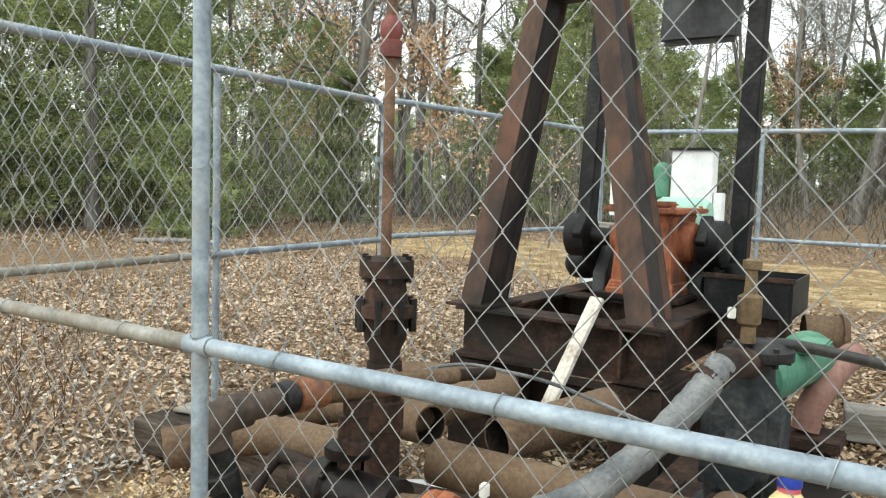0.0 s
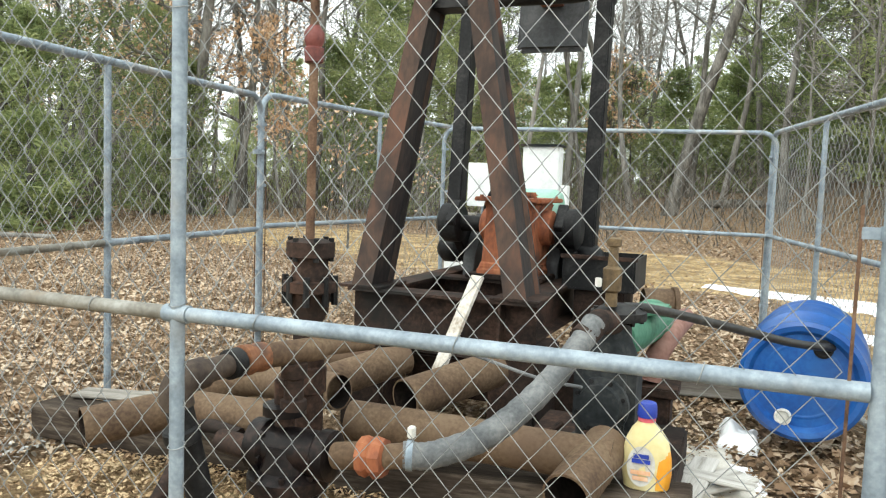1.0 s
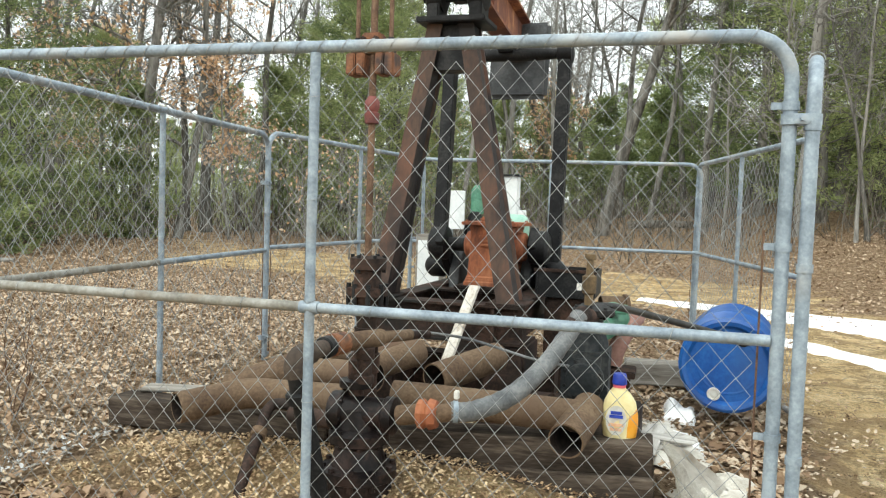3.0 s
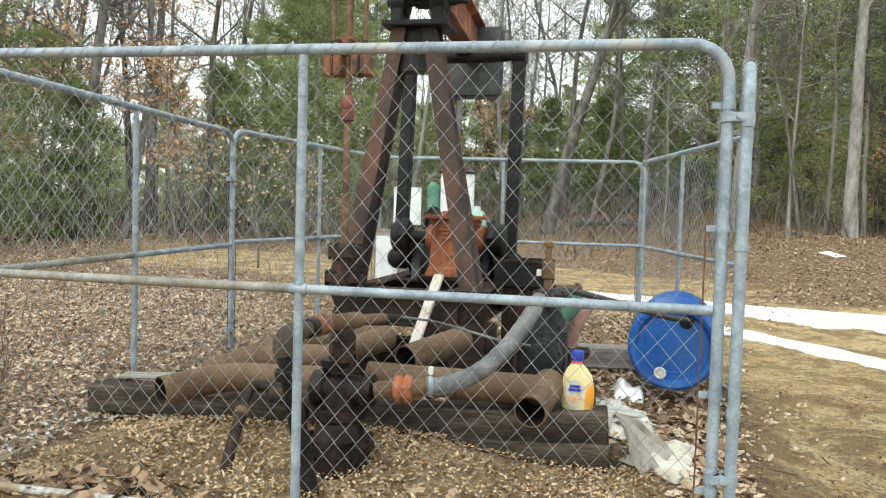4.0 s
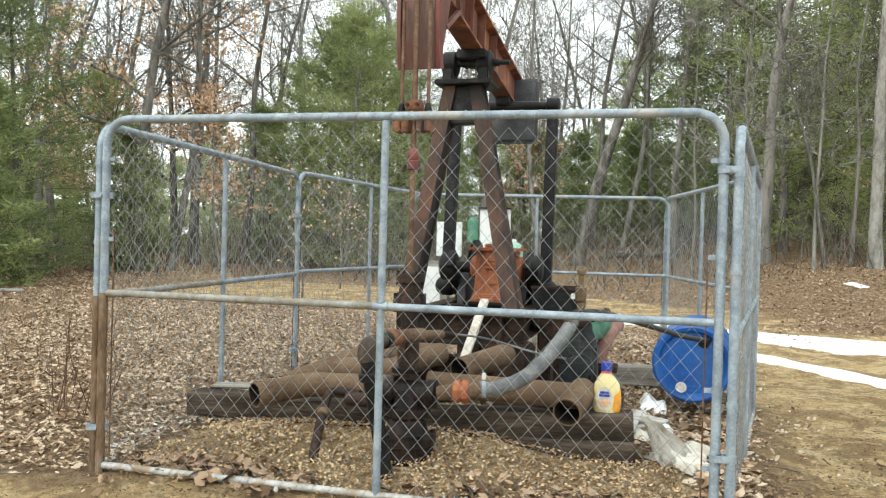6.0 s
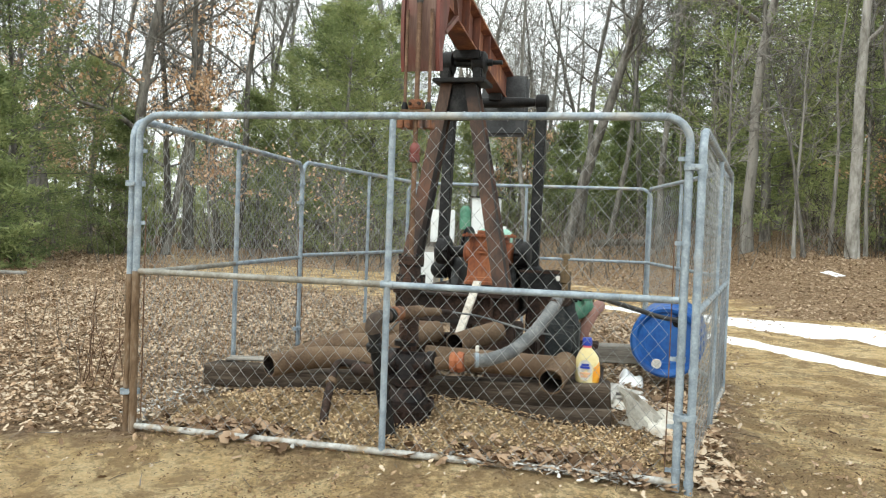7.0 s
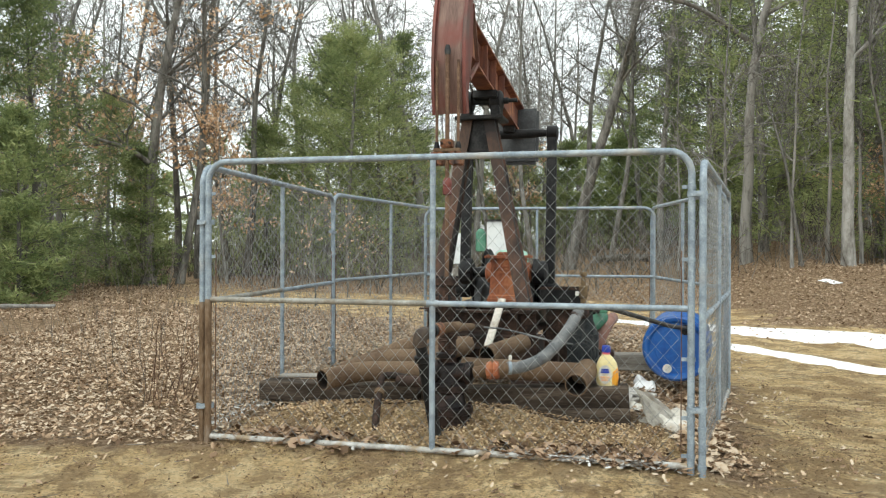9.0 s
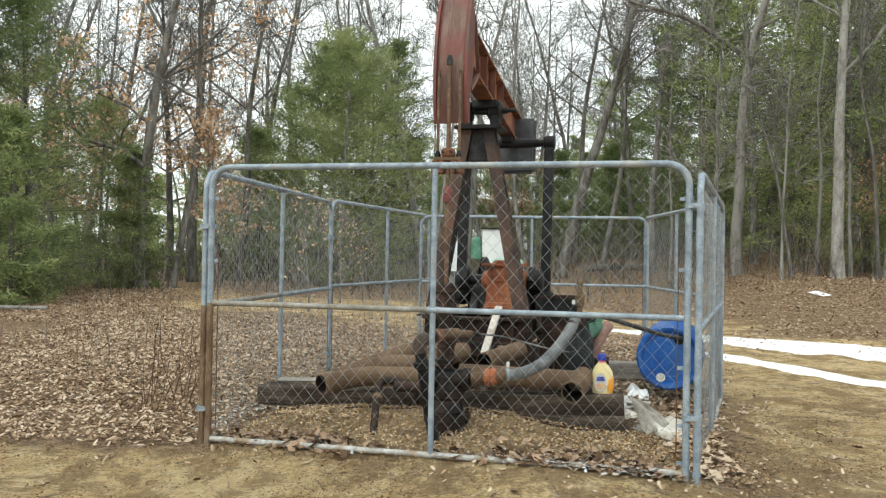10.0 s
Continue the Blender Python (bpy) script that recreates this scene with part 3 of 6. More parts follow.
def fence_panel(label, rusty=False):
    ob = thing("chain_link_fence", (0, 0, 0), label, "fence", "chain-link panels round the pump")
    part("frame", rounded_frame(), GALV, ob)
    if rusty:
        part("middle_rail", tube([(PR, 0, 0.915), (PW / 2 - 0.036, 0, 0.915)], 0.0185), TAN_RAIL, ob, "tan weathered half of the middle rail")
        part("middle_rail", tube([(PW / 2 + 0.036, 0, 0.915), (PW - PR, 0, 0.915)], 0.0185), GALV, ob)
    else:
        part("middle_rail", tube([(PR, 0, 0.915), (PW - PR, 0, 0.915)], 0.0185), GALV, ob)
    part("bottom_rail", tube([(PR, 0, 0.0), (PW - PR, 0, 0.0)], 0.019), DIRTY_RAIL, ob)
    part("middle_post", tube([(PW / 2, 0, 0.0), (PW / 2, 0, PH - PR)], 0.0185), GALV, ob)
    part("joint_collar", tube([(PW / 2 - 0.035, 0, 0.915), (PW / 2 + 0.035, 0, 0.915)], 0.0225), GALV, ob)
    me = new("chain_link_mesh", LINK)
    me.parent, me.location = ob, (0.03, 0.0, 0.02)
    for x, s in ((0, 1), (PW, -1)):
        part("tension_bar", box((x + s * 0.055 - 0.003, -0.003, 0.05), (x + s * 0.055 + 0.003, 0.003, 1.25), 0.001), CABLE, ob, "rust-brown flat steel tension bar")
        for z in (0.06, 0.28, 0.62, 1.2, 1.62):
            bm = tube([(x, 0, z - 0.013), (x, 0, z + 0.013)], PR + 0.004)
            add_box(bm, (min(x, x + s * 0.055), -0.004, z - 0.011), (max(x, x + s * 0.055), 0.004, z + 0.011), 0.001)
            part("tension_band", bm, RUSTY_GALV if rusty and s == 1 and z < 0.9 else GALV, ob)
        if rusty and s == 1:
            part("rust_stained_sleeve", tube([(x, 0, -0.08), (x, 0, 0.915)], PR + 0.0022), RUSTY_GALV, ob, "rust-stained lower length of the post")
    return ob


def panel_pose(x0, y0, x1, y1, z=0.0):
    return pose(x0, y0, z, 0, 0, math.degrees(math.atan2(y1 - y0, x1 - x0)))


panel = fence_panel("galvanized chain-link panel with rounded corners and a middle rail")
panel.matrix_basis = panel_pose(-1.57, 5.86, 1.49, 6.04, -0.02)
copy_thing(panel, panel_pose(-1.865, 3.10, -1.55, 6.02, 0.0))
copy_thing(panel, panel_pose(1.602, -0.01, 2.10, 3.04, -0.06))
copy_thing(panel, panel_pose(2.08, 3.06, 1.50, 6.04, -0.02))
front = fence_panel("galvanized chain-link panel with one rust-stained end post", True)
front.matrix_basis = panel_pose(-1.55, 0.0, 1.54, 0.0, 0.0)
copy_thing(front, panel_pose(-1.604, 0.02, -1.865, 3.04, -0.02))


def panel_clamp(x, y, z, rz):
    ob = thing("fence_clamp", (x, y, z), "galvanized clamp bolted round two fence posts", "fence clamp", "clamps joining the panels", rz=rz)
    bm = bmesh.new()
    for s in (-1, 1):
        add_tube(bm, [(s * 0.0305, 0, -0.016), (s * 0.0305, 0, 0.016)], PR + 0.006)
    add_box(bm, (-0.03, -0.027, -0.016), (0.03, 0.027, 0.016), 0.003)
    part("strap", bm, GALV, ob)
    part("bolt", disc_stack((0, -0.045, 0), (0, 1, 0), [(0, 0.008), (0.09, 0.008)], 6), GALV, ob, smooth=0)


for z in (0.33, 1.58):
    panel_clamp(1.571, -0.005, z, -0.5)
for z in (0.2, 1.43):
    panel_clamp(-1.577, 0.01, z, 20)
    panel_clamp(-1.865, 3.07, z, 95)

# ---------- pump jack ----------
jack = thing("pump_jack", (-0.09, 0.82, 0), "rusty brown and orange oil pump jack with black cranks", "pump jack", rz=-1.6)
SY, SZ, R = 1.38, 2.58, 1.38
TILT = pose(0, SY, SZ) @ pose(0, 0, 0, -6.4) @ pose(0, -SY, -SZ)

# base frame
part("front_beam", i_beam((-0.5, 1.2, 0.72), (0.47, 1.2, 0.72), 0.17, 0.23), RUST_DARK, jack, "dark rusted steel I-beam")
for x in (-0.4, 0.36):
    part("skid_beam", i_beam((x, 1.29, 0.715), (x, 3.6, 0.715), 0.14, 0.22), RUST_DARK, jack)
part("rear_beam", i_beam((-0.5, 3.6, 0.70), (0.47, 3.6, 0.70), 0.15, 0.2), RUST_DARK, jack)
part("cross_beam", i_beam((-0.33, 2.0, 0.712), (0.29, 2.0, 0.712), 0.16, 0.2), RUST_DARK, jack)
for x, y in ((-0.42, 1.25), (0.38, 1.25), (-0.42, 3.3), (0.38, 3.3)):
    part("skid_block", box((x - 0.12, y - 0.12, -0.05), (x + 0.12, y + 0.3, 0.492), 0.015), RUST_DARK, jack, "stained block under the base frame")
part("lower_beam", box((-0.62, 1.5, 0.12), (0.62, 1.68, 0.34), 0.012), RUST_DARK, jack)
part("gusset_plate", box((0.30, 1.11, 0.50), (0.315, 1.3, 0.70), 0.002), RUST_DARK, jack)

# samson post
for s, fx, tx in ((-1, -0.435, -0.165), (1, 0.378, 0.03)):
    bm = bmesh.new()
    rows = []
    for k in range(9):
        f = k / 8
        cx, cy, cz = fx + (tx - fx) * f, 1.26 + 0.12 * f, 0.72 + (2.40 - 0.72) * f
        w, d = 0.056 - 0.008 * f, 0.125 - 0.035 * f
        rows.append([bm.verts.new((cx + a * w, cy + b * d, cz)) for a, b in ((-1, -1), (1, -1), (1, -0.85), (0.62, -0.78), (0.62, 0.78), (1, 0.85), (1, 1), (-1, 1), (-1, 0.85), (-0.62, 0.78), (-0.62, -0.78), (-1, -0.85))])
    for a, b in zip(rows, rows[1:]):
        for i in range(12):
            j = (i + 1) % 12
            bm.faces.new((a[i], a[j], b[j], b[i]))
    bm.faces.new(rows[0][::-1])
    bm.faces.new(rows[-1])
    leg = part("post_leg", bm, RUST_LEG, jack, "tapered brown-red steel leg with near-black faces on one side", 20)
    leg.data.materials.append(LEG_BLACK)
    # faces turned towards +x take the near-black colour
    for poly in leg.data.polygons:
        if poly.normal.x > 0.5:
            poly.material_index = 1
    part("foot_plate", box((fx - 0.12, 1.11, 0.7215), (fx + 0.12, 1.42, 0.735), 0.003), RUST_DARK, jack)
part("saddle_plate", box((-0.265, 1.22, 2.40), (0.165, 1.54, 2.435), 0.006), BLACK, jack)
part("apex_plate", prism([(1.30, 2.12), (1.32, 2.40), (1.46, 2.40), (1.44, 2.12)], -0.17, 0.07, 0.004), BLACK, jack)
for s in (-1, 1):
    bm = box((s * 0.135 - 0.09, 1.29, 2.436), (s * 0.135 - 0.01, 1.47, 2.53), 0.01)
    part("bearing_pedestal", bm, BLACK, jack)
    part("bearing_cap", disc_stack((s * 0.075 - 0.05, SY, SZ), (s, 0, 0), [(0, 0.07), (0.01, 0.092), (0.10, 0.092), (0.115, 0.075), (0.125, 0.03)], 20), BLACK, jack, "round black greasy bearing cap")
part("saddle_shaft", disc_stack((-0.27, SY, SZ), (1, 0, 0), [(0, 0.028), (0.46, 0.028), (0.462, 0.018), (0.54, 0.018)], 12), CASTGREY, jack)

# walking beam
bm = i_beam((0, 0.16, SZ + 0.40), (0, 2.95, SZ + 0.40), 0.15, 0.33, 0.018)
bmesh.ops.transform(bm, matrix=TILT, verts=bm.verts)
beam = part("walking_beam", bm, BEAM_ORANGE, jack, "orange-rusted I-beam with peeling paint", 0)
for y in (1.0, 1.38, 1.8):
    bm = box((-0.07, y - 0.006, SZ + 0.09), (0.07, y + 0.006, SZ + 0.38), 0.001)
    bmesh.ops.transform(bm, matrix=TILT, verts=bm.verts)
    part("stiffener_plate", bm, BEAM_ORANGE, jack)
bm = box((-0.11, SY - 0.13, SZ + 0.0), (0.11, SY + 0.13, SZ + 0.068), 0.008)
bmesh.ops.transform(bm, matrix=TILT, verts=bm.verts)
part("saddle_block", bm, BLACK, jack)

# horse head
arc = [(SY - R * math.cos(a), SZ + R * math.sin(a)) for a in [radians(-20.5 + 41 * k / 20) for k in range(21)]]
inner = [(SY - (R - 0.05) * math.cos(a), SZ + (R - 0.05) * math.sin(a)) for a in [radians(-20.5 + 41 * k / 20) for k in range(21)]]
side_poly = arc + [(0.24, SZ + 0.47), (0.28, SZ + 0.42), (0.28, SZ + 0.0), (0.15, SZ - 0.42)]
for s in (-1, 1):
    bm = prism(side_poly, s * 0.10 - 0.006, s * 0.10 + 0.006)
    bmesh.ops.transform(bm, matrix=TILT, verts=bm.verts)
    part("head_side_plate", bm, RED_HEAD, jack, "", 20)
    rim = [(SY - (R + 0.03) * math.cos(a), SZ + (R + 0.03) * math.sin(a)) for a in [radians(-20.5 + 41 * k / 20) for k in range(21)]]
    bm = prism(rim + inner[::-1], s * 0.118 - 0.011, s * 0.118 + 0.011)
    bmesh.ops.transform(bm, matrix=TILT, verts=bm.verts)
    part("head_rim", bm, RED_HEAD, jack, "", 20)
bm = prism(arc + inner[::-1], -0.093, 0.093)
bmesh.ops.transform(bm, matrix=TILT, verts=bm.verts)
part("head_face", bm, HEAD_FACE, jack, "curved red-brown face plate", 20)
for s in (-1, 1):
    bm = tube([(s * 0.10, 0.27, SZ + 0.43), (s * 0.085, 0.56, SZ + 0.06)], 0.02, 4)
    bmesh.ops.transform(bm, matrix=TILT, verts=bm.verts)
    part("head_strut", bm, HEAD_FACE, jack)
    bm = tube([(s * 0.10, 0.22, SZ - 0.18), (s * 0.085, 0.56, SZ + 0.06)], 0.02, 4)
    bmesh.ops.transform(bm, matrix=TILT, verts=bm.verts)
    part("head_strut", bm, HEAD_FACE, jack)
bm = box((-0.075, 0.09, SZ + 0.475), (0.075, 0.15, SZ + 0.515), 0.006)
bmesh.ops.transform(bm, matrix=TILT, verts=bm.verts)
part("cable_anchor", bm, RUST_DARK, jack)

# tail weight, equalizer and pitmans
bm = box((-0.24, 2.94, SZ - 0.23), (0.24, 3.02, SZ + 0.39), 0.03)
bmesh.ops.transform(bm, matrix=TILT, verts=bm.verts)
part("tail_weight", bm, WEIGHT, jack, "flat dark grey counterweight plate with rounded corners")
pin = TILT @ Vector((0, 2.55, SZ))
part("equalizer_bar", disc_stack((-0.45, pin.y, pin.z), (1, 0, 0), [(0, 0.03), (0.22, 0.05), (0.68, 0.05), (0.9, 0.03)], 12), BLACK, jack)
bm = box((-0.06, 2.45, SZ + 0.0), (0.06, 2.65, SZ + 0.07), 0.008)
bmesh.ops.transform(bm, matrix=TILT, verts=bm.verts)
part("equalizer_bracket", bm, BLACK, jack)
CY, CZ = 2.18, 1.02
CRANK = pose(0, CY, CZ) @ pose(0, 0, 0, -42) @ pose(0, -CY, -CZ)
low = CRANK @ Vector((0, CY + 0.27, CZ))
for s in (-1, 1):
    x = s * 0.44
    bm = bmesh.new()
    bmesh.ops.create_cube(bm, size=1)
    lean = (Vector((0, pin.y, pin.z)) - low)
    for v in bm.verts:
        q = low.lerp(Vector((0, pin.y, pin.z)), v.co.z + 0.5)
        v.co = Vector((x + v.co.x * 0.095, q.y + v.co.y * 0.10, q.z))
    bmesh.ops.bevel(bm, geom=list(bm.edges), offset=0.008, segments=2, affect="EDGES")
    part("pitman_arm", bm, BLACK, jack)
    part("pitman_top_bearing", disc_stack((x - 0.06, pin.y, pin.z), (1, 0, 0), [(0, 0.05), (0.01, 0.075), (0.11, 0.075), (0.12, 0.05)], 18), BLACK, jack)
    part("wrist_pin", disc_stack((x - s * 0.07, low.y, low.z), (s, 0, 0), [(0, 0.07), (0.02, 0.085), (0.12, 0.085), (0.14, 0.07), (0.16, 0.05), (0.17, 0.03)], 18), BLACK, jack)
    part("crank_hub", disc_stack((s * 0.30, CY, CZ), (s, 0, 0), [(0, 0.1), (0.01, 0.12), (0.12, 0.12), (0.14, 0.09)], 20), BLACK, jack)
    arm = [(CY - 0.12, CZ - 0.09), (CY - 0.12, CZ + 0.09), (CY + 0.48, CZ + 0.075), (CY + 0.48, CZ - 0.075)]
    bm = prism(arm, s * 0.335 - 0.03, s * 0.335 + 0.03, 0.008)
    bmesh.ops.transform(bm, matrix=CRANK, verts=bm.verts)
    part("crank_arm", bm, BLACK, jack)
    fan = [(CY + 0.16, CZ - 0.13), (CY + 0.14, CZ + 0.20)] + [(CY + 0.05 + 0.46 * math.cos(a), CZ + 0.46 * math.sin(a)) for a in [radians(50 - 100 * k / 10) for k in range(11)]]
    bm = prism(fan, s * 0.265 - 0.038, s * 0.265 + 0.038, 0.008)
    bmesh.ops.transform(bm, matrix=CRANK, verts=bm.verts)
    cw = part("crank_weight", bm, WEIGHT, jack, "fan-shaped dark cast counterweight")
    for a in (-28, 0, 28):
        bm = box((s * 0.265 - 0.018, -0.004, -0.018), (s * 0.265 + 0.018, 0.004, 0.018), 0.002)
        c = radians(a)
        bmesh.ops.transform(bm, matrix=CRANK @ pose(0, CY + 0.05 + 0.463 * math.cos(c), CZ + 0.463 * math.sin(c), a), verts=bm.verts)
        part("bolt_pocket", bm, BLACK, cw)

# gear reducer and its drive
gx0, gx1 = -0.12, 0.24
bm = bmesh.new()
rows = []
for z, e, d in ((0.72, 0.0, 0.0), (0.78, 0.0, 0.0), (0.80, -0.02, 0.02), (0.98, -0.03, 0.03), (1.12, -0.035, 0.035), (1.165, -0.02, 0.02)):
    rows.append([bm.verts.new(p) for p in ((gx0 - e, 1.95 + d, z), (gx1 + e, 1.95 + d, z), (gx1 + e, 2.42 - d, z), (gx0 - e, 2.42 - d, z))])
for a, b in zip(rows, rows[1:]):
    for i in range(4):
        j = (i + 1) % 4
        bm.faces.new((a[i], a[j], b[j], b[i]))
bm.faces.new(rows[0][::-1])
bm.faces.new(rows[-1])
bmesh.ops.bevel(bm, geom=[e for e in bm.edges], offset=0.012, segments=2, affect="EDGES")
gear = part("gear_reducer", bm, ORANGE, jack, "orange-rusted cast gear housing")
part("gear_lid", box((gx0 - 0.02, 1.93, 1.166), (gx1 + 0.02, 2.44, 1.192), 0.006), ORANGE, gear)
part("lid_boss", box((gx0 + 0.08, 2.05, 1.193), (gx1 - 0.1, 2.3, 1.225), 0.012), ORANGE, gear)
for x in (gx0 + 0.02, 0.06, gx1 - 0.02):
    for y in (1.95, 2.42):
        part("lid_bolt", disc_stack((x, y, 1.19), (0, 0, 1), [(0, 0.012), (0.014, 0.012)], 6), ORANGE, gear, smooth=0)
for k, (x, z, w) in enumerate(((0.06, 1.09, 0.16), (0.06, 1.06, 0.12), (0.06, 1.03, 0.15), (0.06, 0.90, 0.05))):
    part("raised_lettering_bar", box((x - w / 2, 1.958, z - 0.009), (x + w / 2, 1.975, z + 0.009), 0.003), ORANGE, gear)
part("gear_foot", box((gx0 - 0.05, 1.90, 0.718), (gx1 + 0.05, 2.47, 0.745), 0.006), RUST_DARK, gear)
part("crank_shaft", disc_stack((-0.34, CY, CZ), (1, 0, 0), [(0, 0.05), (0.68, 0.05)], 14), BLACK, jack)
for s in (-1, 1):
    part("shaft_boss", disc_stack((0.06 + s * 0.14, CY, CZ), (s, 0, 0), [(0, 0.11), (0.07, 0.10), (0.09, 0.07)], 18), ORANGE, gear)
part("drive_sheave", disc_stack((-0.30, 2.75, 0.98), (1, 0, 0), [(0, 0.05), (0.005, 0.26), (0.02, 0.28), (0.035, 0.25), (0.05, 0.28), (0.065, 0.26), (0.07, 0.05)], 28), BLACK, jack)
motor = part("drive_motor", disc_stack((-0.22, 2.95, 1.12), (1, 0, 0), [(0, 0.03), (0.01, 0.10), (0.05, 0.125), (0.30, 0.125), (0.34, 0.10), (0.35, 0.03)], 22), MINT, jack, "pale mint-green electric motor")
part("motor_stand", box((-0.2, 2.8, 0.72), (0.12, 3.1, 1.0), 0.01), BLACK, jack)

# polished rod, carrier and cables
ROD_Y = -0.045
part("polished_rod", tube([(0, ROD_Y, 1.0), (0, ROD_Y, 2.66)], 0.016), CABLE, jack, "brown oily polished rod")
part("rod_end", disc_stack((0, ROD_Y, 2.66), (0, 0, 1), [(0, 0.02), (0.03, 0.024), (0.07, 0.014)], 12), CASTGREY, jack)
for s in (-1, 1):
    part("bridle_cable", tube([(s * 0.08, ROD_Y + 0.005, 1.97), (s * 0.08, ROD_Y + 0.005, 2.62)], 0.011, 8), CABLE, jack)
    part("cable_socket", disc_stack((s * 0.08, ROD_Y + 0.005, 1.94), (0, 0, 1), [(0, 0.022), (0.06, 0.022), (0.09, 0.013)], 10), BLACK, jack)
for x, w in ((-0.092, 0.022), (-0.045, 0.02), (0.045, 0.02), (0.092, 0.022)):
    part("carrier_block", box((x - w, ROD_Y - 0.05, 1.86), (x + w, ROD_Y + 0.05, 1.955), 0.006), DULL_ORANGE, jack)
part("carrier_bar", box((-0.10, ROD_Y - 0.03, 1.956), (0.10, ROD_Y + 0.03, 1.982), 0.004), RUST_PIPE, jack)
part("rod_clamp", box((-0.045, ROD_Y - 0.04, 1.983), (0.045, ROD_Y + 0.04, 2.045), 0.008), DULL_ORANGE, jack)
for s in (-1, 1):
    part("clamp_bolt", disc_stack((s * 0.03, ROD_Y - 0.06, 2.015), (0, 1, 0), [(0, 0.011), (0.12, 0.011)], 6), RUST_DARK, jack, smooth=0)
part("rod_coupling", disc_stack((0, ROD_Y, 1.645), (0, 0, 1), [(0, 0.022), (0.004, 0.032), (0.05, 0.034), (0.055, 0.026), (0.075, 0.034), (0.10, 0.034), (0.125, 0.018)], 14), REDPAINT, jack, "red painted rod coupling")

# ---------- wellhead ----------
WX, WY = -0.09, 0.78
well = thing("wellhead", (WX, WY, 0), "dark rusted wellhead with stuffing box and bolted flanges", "wellhead")
part("stuffing_box", disc_stack((WX, WY, 0.72), (0, 0, 1), [(0, 0.045), (0.05, 0.048), (0.08, 0.064), (0.14, 0.07), (0.15, 0.074), (0.155, 0.092), (0.19, 0.092), (0.195, 0.07), (0.25, 0.06), (0.27, 0.062), (0.275, 0.083), (0.325, 0.083), (0.335, 0.045)], 22), RUST_DARK, well)
bolt_ring("flange_bolt", well, (WX, WY, 0.88), (0, 0, 1), 0.085, 8, BLACK, 0.012, 0.10)
bolt_ring("gland_bolt", well, (WX, WY, 1.02), (0, 0, 1), 0.072, 6, BLACK, 0.010, 0.08)
part("riser_pipe", tube([(WX, WY, 0.1), (WX, WY, 0.73)], 0.055, 16), RUST_DARK, well)
part("riser_collar", disc_stack((WX, WY, 0.52), (0, 0, 1), [(0, 0.056), (0.005, 0.064), (0.09, 0.064), (0.095, 0.056)], 16), RUST_DARK, well)
part("casing_head", disc_stack((WX + 0.07, 0.55, -0.08), (0, 0, 1), [(0, 0.13), (0.05, 0.145), (0.20, 0.145), (0.21, 0.165), (0.25, 0.165), (0.26, 0.12), (0.34, 0.10), (0.36, 0.13), (0.40, 0.13), (0.42, 0.09), (0.50, 0.075)], 22), OILY, well, "dark oily casing head")
part("casing_tee", disc_stack((WX - 0.06, 0.55, 0.40), (1, 0, 0), [(0, 0.07), (0.01, 0.085), (0.06, 0.085), (0.07, 0.07), (0.24, 0.07), (0.25, 0.08), (0.29, 0.08), (0.30, 0.05)], 18), OILY, well)
bolt_ring("casing_bolt", well, (WX + 0.07, 0.55, 0.145), (0, 0, 1), 0.148, 10, OILY, 0.014, 0.09)
bolt_ring("tee_bolt", well, (WX - 0.02, 0.55, 0.40), (1, 0, 0), 0.075, 6, OILY, 0.010, 0.06)
bolt_ring("upper_bolt", well, (WX + 0.07, 0.55, 0.30), (0, 0, 1), 0.112, 8, OILY, 0.011, 0.08)
part("stub_pipe", tube([(WX + 0.04, 0.57, 0.40), (WX + 0.04, 0.57, 0.62)], 0.034, 14), RUST_DARK, well)
part("stub_flange", disc_stack((WX + 0.04, 0.57, 0.50), (0, 0, 1), [(0, 0.05), (0.004, 0.07), (0.035, 0.07), (0.04, 0.05)], 16), OILY, well)
part("outlet_nipple", tube([(0.16, 0.535, 0.41), (0.26, 0.525, 0.43)], 0.042, 14), RUST_PIPE, well)
part("union_nut", disc_stack((0.245, 0.525, 0.428), (1, 0.02, 0.05), [(0, 0.042), (0.006, 0.058), (0.03, 0.064), (0.042, 0.052), (0.055, 0.066), (0.085, 0.058), (0.09, 0.042)], 9), ORANGE, well, "bright orange rusted union nut", smooth=20)
part("outlet_pipe", tube([(0.33, 0.527, 0.436), (0.40, 0.535, 0.45)], 0.038, 14), RUST_PIPE, well)

# suction hose from the wellhead to the transfer pump
hose_line = curve_points([(0.385, 0.535, 0.448), (0.47, 0.57, 0.452), (0.60, 0.68, 0.50), (0.71, 0.85, 0.60), (0.79, 1.02, 0.72), (0.83, 1.13, 0.80)], 10)
hose = thing("suction_hose", (0.385, 0.535, 0.0), "thick grey ribbed rubber hose clamped to the wellhead", "hose")
hose_r = [0.041 + 0.0016 * math.sin(i * 2.2) for i in range(len(hose_line))]
part("hose_body", tube(hose_line, 0.05, 18, True, hose_r), HOSE, hose)
d0 = (hose_line[3] - hose_line[0]).normalized()
part("hose_clamp", disc_stack(hose_line[1], d0, [(0, 0.041), (0.001, 0.046), (0.02, 0.046), (0.021, 0.041)], 18), GALV, hose, "shiny steel hose clamp")
part("clamp_screw", box((0.395, 0.535, 0.50), (0.415, 0.56, 0.535), 0.003), WHITEPL, hose)

